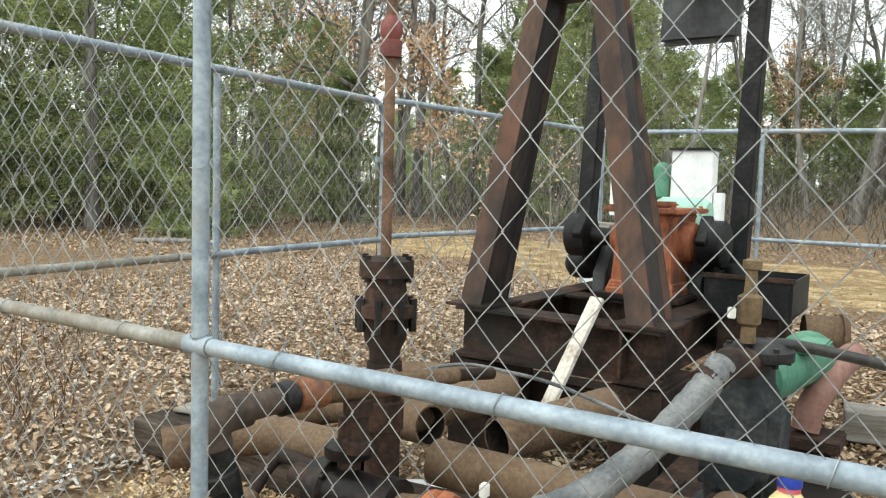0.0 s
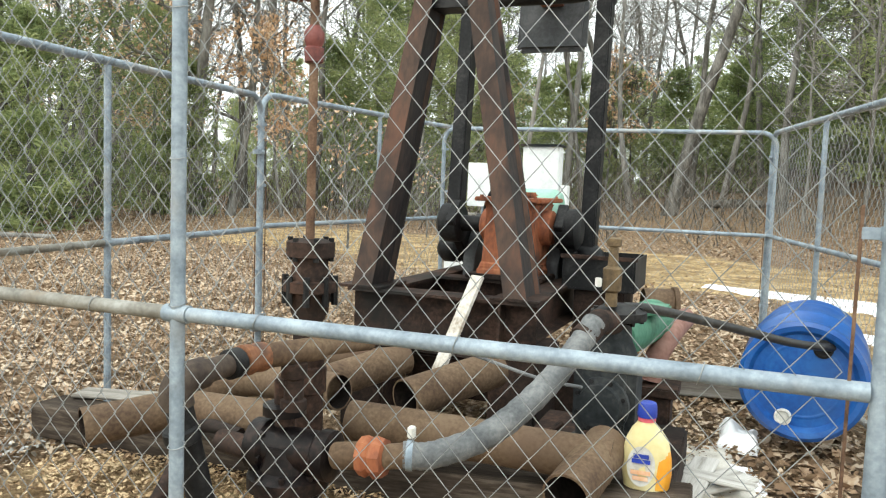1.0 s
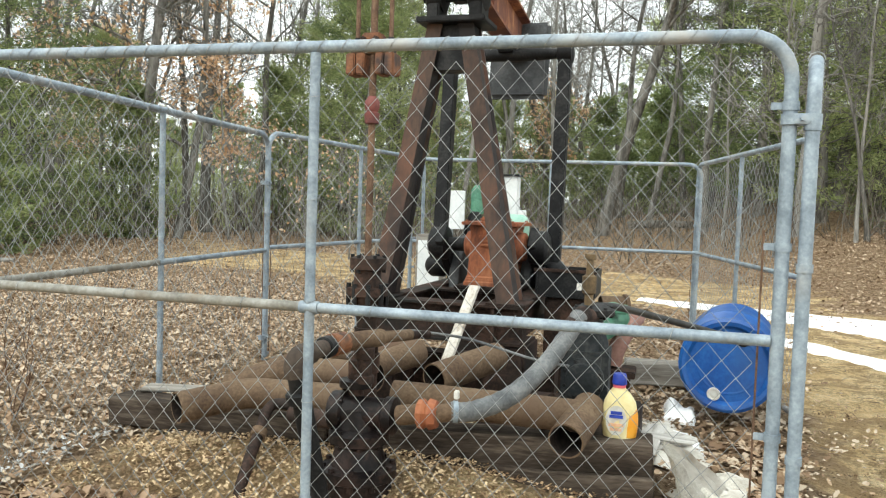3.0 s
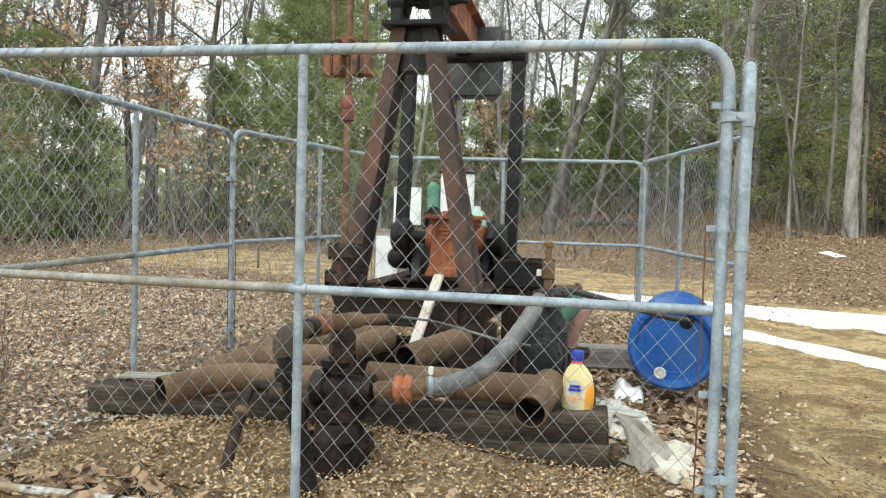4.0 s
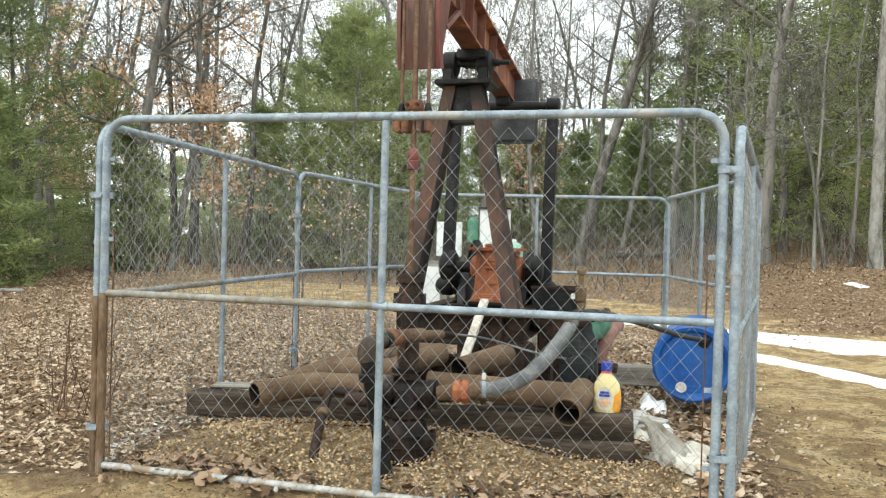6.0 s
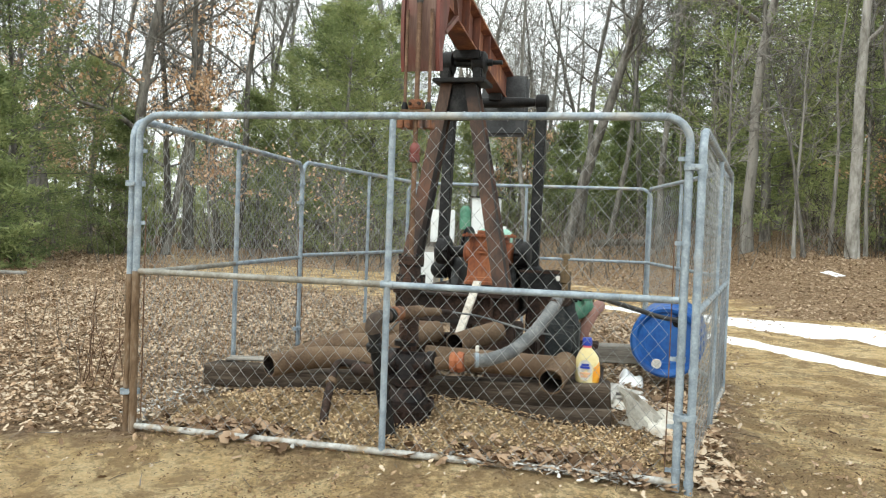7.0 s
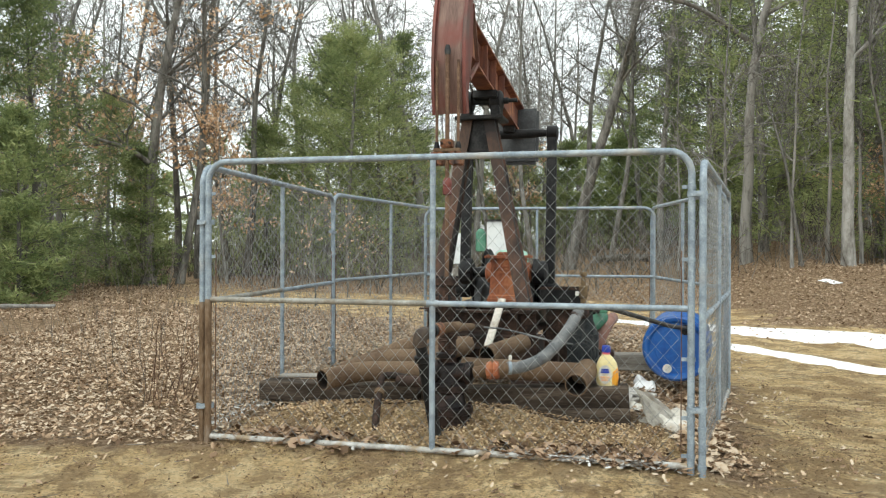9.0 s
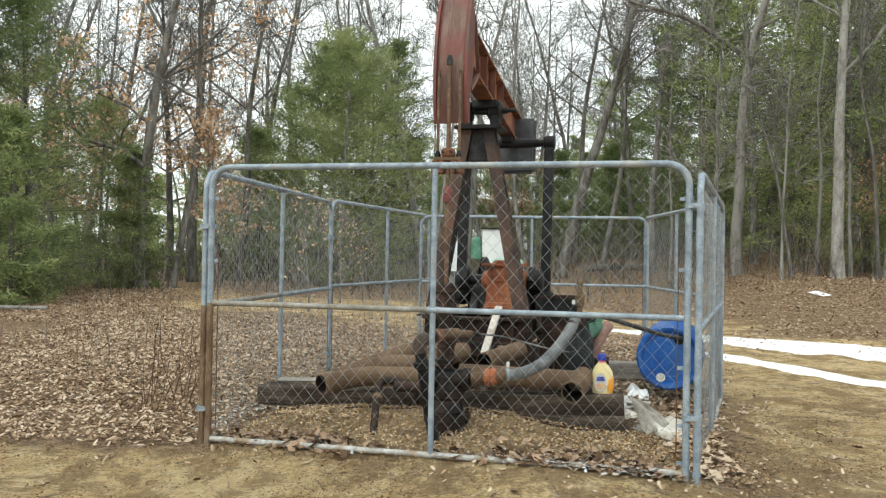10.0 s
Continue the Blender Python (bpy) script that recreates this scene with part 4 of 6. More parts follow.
# ---------- transfer pump ----------
tp = thing("transfer_pump", (0.86, 1.5, 0), "grey cast-iron transfer pump with a green motor", "pump")
part("pump_base", box((0.50, 1.25, 0.06), (1.12, 1.95, 0.24), 0.012), RUST_DARK, tp)
part("pump_casing", disc_stack((0.84, 1.42, 0.24), (0, 0, 1), [(0, 0.14), (0.06, 0.14), (0.08, 0.11), (0.30, 0.115), (0.40, 0.11), (0.46, 0.085), (0.52, 0.08)], 20), CASTGREY, tp)
part("pump_head", box((0.73, 1.30, 0.34), (0.96, 1.56, 0.64), 0.035), CASTGREY, tp)
part("inlet_elbow", tube([(0.80, 1.06, 0.75), (0.84, 1.16, 0.80), (0.86, 1.40, 0.76)], 0.045, 16), RUST_DARK, tp)
part("pump_flange", disc_stack((0.87, 1.42, 0.77), (0, 0, 1), [(0, 0.08), (0.005, 0.105), (0.035, 0.105), (0.04, 0.09), (0.06, 0.05)], 18), BLACK, tp)
bolt_ring("flange_bolt", tp, (0.87, 1.42, 0.79), (0, 0, 1), 0.086, 6, BLACK, 0.010, 0.06)
part("relief_valve", disc_stack((0.85, 1.35, 0.83), (0, 0, 1), [(0, 0.022), (0.05, 0.022), (0.06, 0.034), (0.14, 0.036), (0.15, 0.02), (0.22, 0.016), (0.225, 0.028), (0.25, 0.028), (0.255, 0.012)], 12), BRASS, tp, "tarnished brass relief valve")
part("valve_tag", box((0.79, 1.33, 0.90), (0.815, 1.335, 0.935), 0.003), WHITEPL, tp)
part("pump_motor", disc_stack((0.83, 1.62, 0.66), (0.16, 0.98, 0), [(0, 0.04), (0.01, 0.085), (0.06, 0.092), (0.48, 0.092), (0.49, 0.10), (0.56, 0.10), (0.60, 0.08), (0.61, 0.03)], 22), GREEN, tp, "faded green motor casing")
part("motor_box", box((0.92, 1.80, 0.735), (1.02, 1.95, 0.775), 0.008), GREEN, tp)
part("side_cover", disc_stack((0.845, 1.30, 0.47), (-0.15, -1, 0), [(0, 0.105), (0.02, 0.105), (0.025, 0.085), (0.045, 0.08), (0.05, 0.04)], 20), CASTGREY, tp)
bolt_ring("cover_bolt", tp, (0.842, 1.285, 0.47), (-0.15, -1, 0), 0.094, 8, BLACK, 0.009, 0.03)
part("drain_nipple", tube([(0.80, 1.27, 0.36), (0.78, 1.20, 0.34), (0.74, 1.16, 0.33)], 0.018, 10), RUST_DARK, tp)
part("base_plate", box((0.62, 1.15, 0.241), (1.06, 1.7, 0.262), 0.004), RUST_DARK, tp)
part("lever", tube([(0.70, 1.30, 0.38), (0.62, 1.2, 0.30)], 0.014, 8), RUST_DARK, tp)
part("small_valve", disc_stack((0.66, 1.16, 0.30), (0.5, -0.5, 0.3), [(0, 0.02), (0.01, 0.03), (0.07, 0.03), (0.08, 0.02)], 12), CASTGREY, tp)
part("drain_cap", disc_stack((0.70, 1.10, 0.345), (0.3, -0.8, 0.4), [(0, 0.02), (0.006, 0.03), (0.035, 0.03), (0.045, 0.015)], 14), WHITEPL, tp, "white plastic cap")

out = thing("discharge_pipe", (1.0, 2.02, 0), "faded red rusty elbow pipe behind the pump", "pipe")
part("elbow", tube(curve_points([(0.94, 2.02, 0.41), (0.955, 2.04, 0.50), (1.0, 2.12, 0.595), (1.035, 2.28, 0.64), (1.05, 2.42, 0.645)], 8), 0.05, 18), PINKRUST, out)
part("pedestal", box((0.88, 1.95, -0.02), (1.04, 2.1, 0.359), 0.01), RUST_DARK, out)
part("flange", box((0.85, 1.92, 0.36), (1.07, 2.14, 0.40), 0.006), RUST_DARK, out)

pan = thing("drip_tray", (0.55, 2.95, 0), "open dark steel tray on the pump base", "tray")
bm = bmesh.new()
for lo, hi in (((0.36, 2.75, 0.70), (0.76, 3.25, 0.712)), ((0.36, 2.75, 0.712), (0.372, 3.25, 0.88)), ((0.748, 2.75, 0.712), (0.76, 3.25, 0.88)), ((0.373, 2.75, 0.712), (0.747, 2.762, 0.88)), ((0.373, 3.238, 0.712), (0.747, 3.25, 0.88))):
    add_box(bm, lo, hi, 0.002)
part("tray", bm, BLACK, pan)
part("lip", box((0.35, 2.735, 0.873), (0.77, 2.749, 0.895), 0.002), RUST_DARK, pan)
part("stand", box((0.42, 2.8, -0.05), (0.70, 3.2, 0.698), 0.01), RUST_DARK, pan)
part("side_pipe", disc_stack((0.78, 3.0, 0.62), (0.9, 0.3, 0), [(0, 0.085), (0.16, 0.085), (0.165, 0.10), (0.19, 0.10)], 18), RUST_PIPE, pan)

# ---------- loose pipes ----------
def pipe_thing(label, segs, r, mat=None, collars=()):
    ob = thing("pipe", segs[0][0], label, "pipe", "pipes lying round the wellhead")
    for p0, p1 in segs:
        part("length", open_pipe(p0, p1, r), mat or RUST_PIPE, ob).data.materials.append(BORE_SHADE)
    for p0, p1 in collars:
        part("collar", tube([p0, p1], r + 0.008, 20), mat or RUST_PIPE, ob)
    return ob


def bent_pipe(label, pts, r, wall=0.008, seg=24):
    """A pipe with a wall and rounded bends, open at both ends; slot 1 is the bore with its shade painted in."""
    p = [Vector(q) for q in pts]
    line = [p[0]]
    for a, b, c in zip(p, p[1:], p[2:]):
        line += [b + (a - b).normalized() * 0.08, b + ((a - b).normalized() + (c - b).normalized()) * 0.022, b + (c - b).normalized() * 0.08]
    line.append(p[-1])
    ob = thing("pipe", pts[0], label, "pipe", "pipes lying round the wellhead")
    bm = tube(line, r, seg, False)
    outer = len(bm.faces)
    add_tube(bm, line, r - wall, seg, False)
    bm.verts.ensure_lookup_table()
    bm.faces.ensure_lookup_table()
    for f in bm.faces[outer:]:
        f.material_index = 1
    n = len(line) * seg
    # added dark disc halfway along, so no light shows through the bore
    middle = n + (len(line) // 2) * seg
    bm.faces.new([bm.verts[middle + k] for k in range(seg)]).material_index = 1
    for e in (0, (len(line) - 1) * seg):
        for k in range(seg):
            bm.faces.new((bm.verts[e + k], bm.verts[e + (k + 1) % seg], bm.verts[n + e + (k + 1) % seg], bm.verts[n + e + k]))
    bmesh.ops.recalc_face_normals(bm, faces=bm.faces)
    part("length", bm, RUST_PIPE, ob).data.materials.append(BORE_SHADE)
    return ob


bent_pipe("brown rusted pipe bent towards its open mouth", [(-1.01, 0.68, 0.285), (-0.80, 0.98, 0.315), (-0.235, 0.92, 0.345)], 0.076)
bent_pipe("second brown bent pipe lying behind another", [(-1.08, 1.26, 0.25), (-0.72, 1.36, 0.365), (-0.20, 1.22, 0.40)], 0.076)
bent_pipe("brown rusted pipe running under the base frame", [(-1.12, 1.50, 0.23), (-0.55, 1.56, 0.455), (-0.10, 1.68, 0.45)], 0.078)
pipe_thing("thin dark pipe beneath a larger one", [((-0.46, 0.80, 0.285), (-0.10, 0.70, 0.30))], 0.042, RUST_DARK)
pipe_thing("long brown rusted pipe resting on a timber", [((-0.02, 0.98, 0.375), (0.93, 1.03, 0.355))], 0.075)
pipe_thing("short rusted pipe with a wide open mouth", [((0.832, 0.77, 0.31), (0.895, 1.12, 0.375))], 0.079)
pipe_thing("brown pipe leaning over others with an open mouth", [((0.15, 1.08, 0.452), (0.37, 1.50, 0.505))], 0.076)
pipe_thing("rusted pipe lying under the base frame", [((-0.345, 1.25, 0.395), (-0.12, 1.68, 0.46))], 0.074)
pipe_thing("dark rusted pipe lying under the pump", [((0.36, 1.22, 0.21), (0.78, 1.16, 0.23))], 0.06, RUST_DARK)

fl = thing("flow_line", (-0.12, 0.12, 0), "dark flow line rising to an elbow with rusty couplings", "pipe")
part("standpipe", tube(curve_points([(-0.03, 0.29, -0.10), (-0.06, 0.235, 0.16), (-0.09, 0.19, 0.40), (-0.118, 0.142, 0.635)], 5), 0.038, 16), BLACK, fl)
part("standpipe_collar", disc_stack((-0.108, 0.155, 0.525), (-0.12, -0.22, 0.96), [(0, 0.040), (0.006, 0.050), (0.04, 0.050), (0.046, 0.044)], 16), BLACK, fl)
part("elbow", tube(curve_points([(-0.118, 0.142, 0.628), (-0.122, 0.137, 0.668), (-0.117, 0.163, 0.698), (-0.105, 0.23, 0.705)], 6), 0.045, 16), ELBOW, fl, "dark brown cast elbow")
part("grey_length", tube([(-0.106, 0.225, 0.704), (-0.09, 0.40, 0.708)], 0.034, 16), ELBOW, fl)
part("black_coupling", disc_stack((-0.096, 0.33, 0.706), (0.09, 1, 0.02), [(0, 0.036), (0.004, 0.045), (0.045, 0.045), (0.05, 0.036)], 16), BLACK, fl)
part("orange_coupling", disc_stack((-0.09, 0.385, 0.708), (0.22, 1, 0.0), [(0, 0.038), (0.005, 0.048), (0.03, 0.048), (0.035, 0.042), (0.06, 0.042), (0.065, 0.046), (0.09, 0.046), (0.095, 0.038)], 16), DULL_ORANGE, fl, "dull orange rusted coupling")
part("tee_body", tube(curve_points([(-0.07, 0.47, 0.708), (-0.01, 0.56, 0.712), (0.015, 0.68, 0.705)], 5), 0.039, 16), RUST_PIPE, fl)
part("tee_stem", disc_stack((-0.005, 0.55, 0.53), (0, 0, 1), [(0, 0.042), (0.03, 0.042), (0.035, 0.032), (0.10, 0.032), (0.105, 0.042), (0.15, 0.042)], 16), RUST_DARK, fl)
part("brown_length", tube([(0.013, 0.67, 0.705), (0.06, 0.95, 0.68)], 0.027, 16), RUST_PIPE, fl)
part("end_nipple", tube([(0.06, 0.94, 0.681), (0.10, 1.12, 0.66)], 0.02, 12), RUST_DARK, fl)

dr = thing("drain_pipe", (-0.5, 0.41, 0), "thin bent drain pipe running into the dirt", "pipe")
part("upper_length", tube(curve_points([(-0.40, 0.83, 0.305), (-0.55, 0.84, 0.315), (-0.59, 0.80, 0.29), (-0.57, 0.68, 0.21)], 6), 0.026, 12), RUST_DARK, dr)
part("union", disc_stack((-0.572, 0.70, 0.225), (0.07, -0.6, -0.45), [(0, 0.026), (0.004, 0.037), (0.04, 0.037), (0.045, 0.026)], 12), RUST_PIPE, dr)
part("lower_length", tube([(-0.57, 0.68, 0.21), (-0.55, 0.57, 0.135), (-0.52, 0.45, 0.06), (-0.50, 0.385, 0.0), (-0.49, 0.36, -0.05)], 0.027, 12), RUST_DARK, dr)

cond = thing("conduit", (0.0, 1.0, 0), "thin grey conduit draped over the pipes", "conduit")
part("conduit_run", tube(curve_points([(-0.34, 1.16, 0.50), (-0.23, 1.14, 0.60), (-0.05, 1.16, 0.66), (0.12, 1.19, 0.655), (0.31, 1.20, 0.635), (0.62, 1.20, 0.565), (0.78, 1.24, 0.54)], 8), 0.007, 8), HOSE, cond)

fuel = thing("suction_line", (1.5, 2.3, 0), "black rubber hose running from pump into the blue barrel", "hose")
part("hose_body", tube(curve_points([(0.88, 1.46, 0.815), (1.0, 1.56, 0.80), (1.30, 1.95, 0.69), (1.52, 2.25, 0.605), (1.70, 2.48, 0.56), (1.74, 2.60, 0.555)], 10), 0.019, 12), RUBBER, fuel)

# ---------- timbers and boards ----------
def timber(p0, p1, w, h, label, mat=TIMBER):
    p0, p1 = Vector(p0), Vector(p1)
    ln = (p1 - p0).length
    bm = bmesh.new()
    bmesh.ops.create_cube(bm, size=1)
    for v in bm.verts:
        v.co = Vector((v.co.x * ln, v.co.y * w, v.co.z * h))
    bmesh.ops.subdivide_edges(bm, edges=[e for e in bm.edges if abs((e.verts[0].co - e.verts[1].co).x) > ln * 0.5], cuts=int(ln / 0.07))
    bmesh.ops.bevel(bm, geom=[e for e in bm.edges if len(e.link_faces) == 2 and e.calc_face_angle(0) > 1], offset=0.008, segments=1, affect="EDGES")
    for v in bm.verts:
        v.co += Vector((0, 0.006 * noise.noise((v.co.x * 6, 1, v.co.z * 9)), 0.007 * noise.noise((v.co.x * 5, v.co.y * 9, 4))))
    d = (p1 - p0).normalized()
    ob = new("timber", finish("timber", bm, mat, 35))
    ob.matrix_world = Matrix.Translation((p0 + p1) / 2) @ d.to_track_quat("X", "Z").to_matrix().to_4x4()
    return tagged(ob, label, "timber", "timbers under the pump")


timber((-1.70, 1.16, 0.11), (-0.35, 1.06, 0.14), 0.20, 0.15, "dark weathered timber lying on the dirt")
timber((-0.33, 1.04, 0.13), (1.19, 1.09, 0.20), 0.20, 0.15, "dark cracked timber carrying pipes and bottle")
timber((0.05, 1.03, 0.02), (1.20, 1.07, 0.055), 0.22, 0.14, "dark half-buried timber below another")
timber((0.95, 3.35, 0.13), (1.75, 3.45, 0.13), 0.2, 0.16, "grey weathered timber behind the barrel", GREYBOARD)
b1 = timber((-1.62, 1.26, 0.205), (-1.0, 1.38, 0.21), 0.14, 0.02, "split grey weathered board on a timber", GREYBOARD)
b1.name = "board"
for p0, p1, w, h in (((1.06, 1.62, 0.05), (1.36, 1.98, 0.06), 0.16, 0.022), ((1.14, 1.50, 0.075), (1.20, 2.02, 0.09), 0.11, 0.02), ((1.02, 1.86, 0.085), (1.40, 1.72, 0.10), 0.09, 0.018)):
    timber(p0, p1, w, h, "pale grey weathered board lying on the dirt", PALEBOARD).name = "board"
wb = box((-0.034, -0.010, 0), (0.034, 0.010, 0.50), 0.002)
wbo = new("white_board", finish("white_board", wb, WHITEWOOD))
wd = Vector((0.125, 1.96, 0.83)) - Vector((0.03, 1.72, 0.41))
wbo.matrix_world = Matrix.Translation((0.03, 1.72, 0.40)) @ wd.to_track_quat("Z", "Y").to_matrix().to_4x4()
tagged(wbo, "peeling white board leaning on the base frame", "board")

# ---------- blue barrel ----------
bar = thing("barrel", (1.64, 2.9, 0.09), "blue plastic barrel lying on its side", "barrel", rz=-6)
prof = [(0.0, 0.03), (0.0, 0.225), (-0.03, 0.245), (-0.035, 0.27), (-0.02, 0.29), (0.03, 0.293), (0.05, 0.28), (0.28, 0.297), (0.30, 0.303), (0.33, 0.297), (0.56, 0.297), (0.59, 0.303), (0.62, 0.297), (0.83, 0.283), (0.86, 0.292), (0.90, 0.28), (0.91, 0.03)]
prof = [(d + 0.03, r) for d, r in prof]
part("barrel_body", disc_stack((0, -0.42, 0.29), (0, 1, 0), prof, 48), BLUE, bar, smooth=35)
part("bung", disc_stack((-0.075, -0.375, 0.105), (0, -1, 0), [(0, 0.04), (0.03, 0.04), (0.032, 0.031), (0.02, 0.026)], 18), WHITEPL, bar, "white plastic bung near the rim")
part("bung_hole", disc_stack((0.08, -0.386, 0.455), (0, -1, 0), [(0, 0.045), (0.012, 0.045), (0.014, 0.034), (0.006, 0.028)], 18), BLACK, bar)
part("head_ridge", disc_stack((0, -0.388, 0.29), (0, -1, 0), [(0, 0.19), (0.003, 0.185), (0.003, 0.17), (0.0, 0.165)], 40), BLUE, bar)

# ---------- detergent bottle on the timber ----------
BX, BY, BZ = 1.035, 1.09, 0.262
bot = thing("detergent_bottle", (BX, BY, BZ), "yellow and orange detergent bottle with a blue cap", "bottle")


def oval_body(rows, seg=28):
    bm = bmesh.new()
    rings = [[bm.verts.new((BX + cx + a * math.cos(2 * math.pi * k / seg), BY + b * math.sin(2 * math.pi * k / seg), BZ + z)) for k in range(seg)] for z, a, b, cx in rows]
    for p, q in zip(rings, rings[1:]):
        for k in range(seg):
            bm.faces.new((p[k], p[(k + 1) % seg], q[(k + 1) % seg], q[k]))
    bm.faces.new(rings[0][::-1])
    bm.faces.new(rings[-1])
    return bm


part("bottle_body", oval_body([(0, 0.06, 0.038, 0), (0.008, 0.072, 0.046, 0), (0.06, 0.08, 0.05, 0), (0.12, 0.08, 0.05, 0), (0.17, 0.07, 0.045, 0), (0.205, 0.05, 0.036, -0.004), (0.225, 0.032, 0.028, -0.006), (0.235, 0.027, 0.026, -0.006)]), CREAM, bot)
part("tinted_side", oval_body([(0.006, 0.040, 0.030, 0.034), (0.012, 0.044, 0.040, 0.034), (0.06, 0.05, 0.044, 0.034), (0.11, 0.045, 0.042, 0.037), (0.14, 0.03, 0.03, 0.046), (0.15, 0.012, 0.014, 0.05)]), ORANGEPL, bot, "bright orange side of the bottle")
part("neck_ring", oval_body([(0.232, 0.029, 0.029, -0.006), (0.246, 0.029, 0.029, -0.006)]), PINK, bot)
part("cap", oval_body([(0.246, 0.031, 0.031, -0.006), (0.25, 0.033, 0.033, -0.006), (0.285, 0.031, 0.031, -0.006), (0.295, 0.027, 0.027, -0.006)]), CAPBLUE, bot, "blue screw cap")
bm = bmesh.new()
bmesh.ops.create_circle(bm, cap_ends=True, radius=1, segments=24)
for v in bm.verts:
    v.co = Vector((BX - 0.012 + v.co.x * 0.046, BY - 0.0525 + 0.25 * (v.co.x * 0.046) ** 2 * 12, BZ + 0.09 + v.co.y * 0.068))
lab = part("label", bm, WHITEPL, bot, "oval printed label")
for z, w, mt in ((0.125, 0.05, CAPBLUE), (0.108, 0.06, CAPBLUE), (0.07, 0.065, PEACH), (0.05, 0.05, PEACH)):
    part("print_bar", box((BX - 0.012 - w / 2, BY - 0.056, BZ + z - 0.007), (BX - 0.012 + w / 2, BY - 0.0535, BZ + z + 0.007), 0), mt, lab)

# ---------- sacking, snow lump and slabs ----------
def crumpled(name, cx, cy, sx, sy, h, seed, mat, label, category, rz=0.0, n=34):
    bm = bmesh.new()
    grid = {}
    for i in range(n + 1):
        for j in range(n + 1):
            u, v = i / n * 2 - 1, j / n * 2 - 1
            edge = 1 + 0.25 * noise.noise((u * 1.3, v * 1.3, seed))
            x, y = u * sx * edge, v * sy * edge
            c, s = math.cos(rz), math.sin(rz)
            X, Y = cx + x * c - y * s, cy + x * s + y * c
            fall = max(0.0, 1 - max(abs(u), abs(v)) ** 3)
            z = height(X, Y) + 0.012 + h * fall * (0.45 + 0.8 * abs(noise.noise((x * 4.5, y * 4.5, seed + 2))) + 0.35 * noise.noise((x * 12, y * 12, seed + 4)))
            grid[i, j] = bm.verts.new((X, Y, z))
    for i in range(n):
        for j in range(n):
            bm.faces.new((grid[i, j], grid[i + 1, j], grid[i + 1, j + 1], grid[i, j + 1]))
    ob = single(name, bm, mat, (cx, cy, height(cx, cy)), label, category, smooth=60)
    return ob


bm = bmesh.new()
cloth_grid = {}
for i in range(41):
    for j in range(31):
        u, v = i / 40, j / 30
        top = Vector((1.222, 1.0 + 0.24 * v, 0.27 - 0.05 * v))
        foot = Vector((1.33 + 0.24 * v + 0.05 * noise.noise((v * 4, 2, 2)), 0.93 + 0.34 * v, 0.0))
        foot.z = height(foot.x, foot.y) + 0.015
        p = top.lerp(foot, u)
        p.z -= 0.05 * math.sin(math.pi * u) * (1 - v)
        fold = 0.045 * noise.noise((v * 5.5 + u * 0.8, u * 1.6, 3)) + 0.02 * noise.noise((v * 13, u * 5, 8))
        p += Vector((0.6, -0.4, 0.7)) * (fold + 0.03) * min(1, 4 * u + 0.2)
        cloth_grid[i, j] = bm.verts.new(p)
for i in range(40):
    for j in range(30):
        bm.faces.new((cloth_grid[i, j], cloth_grid[i + 1, j], cloth_grid[i + 1, j + 1], cloth_grid[i, j + 1]))
bmesh.ops.solidify(bm, geom=list(bm.faces), thickness=0.004)
single("sacking", bm, CLOTH, (1.35, 0.95, 0.02), "crumpled dirty white sacking draped off a timber end", "cloth", smooth=70)
crumpled("sacking", 1.455, 1.12, 0.11, 0.17, 0.11, 12, CLOTH, "small crumpled heap of dirty white sacking", "cloth", 0.9)
crumpled("sacking", 1.52, 1.30, 0.12, 0.22, 0.10, 8, CLOTH, "folded dirty white sacking beside the barrel", "cloth", -0.3)
for sx, sy, sa, sb in ((-0.42, 1.52, 0.20, 0.07), (0.06, 1.50, 0.16, 0.06), (1.28, 2.05, 0.16, 0.22)):
    crumpled("snow_patch", sx, sy, sa, sb, 0.05, 14 + sx, SNOW, "thin patch of old snow between the pipes", "snow", 0.2, 16)
crumpled("snow_lump", 1.33, 2.62, 0.10, 0.16, 0.14, 5, SNOW, "small lump of old snow by the barrel", "snow")
crumpled("wet_cardboard", 1.22, 2.0, 0.20, 0.42, 0.06, 6, CLOTH, "flattened pale wet cardboard on the dirt", "cardboard", 0.3)

# ---------- control box behind the jack ----------
cb = thing("control_box", (-0.5, 5.45, 0), "white metal control box mounted on a post", "control box")
part("box_body", box((-0.62, 5.38, 1.12), (-0.28, 5.54, 1.62), 0.01), BOXWHITE, cb)
part("box_hood", box((-0.64, 5.35, 1.621), (-0.26, 5.57, 1.64), 0.004), CASTGREY, cb)
part("side_channel", box((-0.275, 5.40, 1.0), (-0.20, 5.50, 1.28), 0.006), BOXWHITE, cb)
part("post", box((-0.50, 5.42, -0.1), (-0.41, 5.52, 1.119), 0.006), BLACK, cb)
part("green_hood", disc_stack((-0.70, 5.40, 1.22), (0, 0, 1), [(0, 0.05), (0.01, 0.07), (0.25, 0.07), (0.30, 0.03)], 14), GREEN, cb)
ub = thing("utility_box", (-1.13, 5.2, 0), "tall pale grey utility box with panels", "utility box")
part("box_body", box((-1.26, 5.1, -0.05), (-0.98, 5.3, 1.0), 0.01), GREYBOARD, ub)
part("door_panel", box((-1.235, 5.087, 0.15), (-1.005, 5.099, 0.94), 0.004), BOXWHITE, ub)

pb = thing("grey_panel", (-0.97, 5.3, 0), "pale grey sheet panel standing on a post", "panel")
part("panel_sheet", box((-1.12, 5.33, 1.06), (-0.82, 5.36, 1.46), 0.004), BOXWHITE, pb)
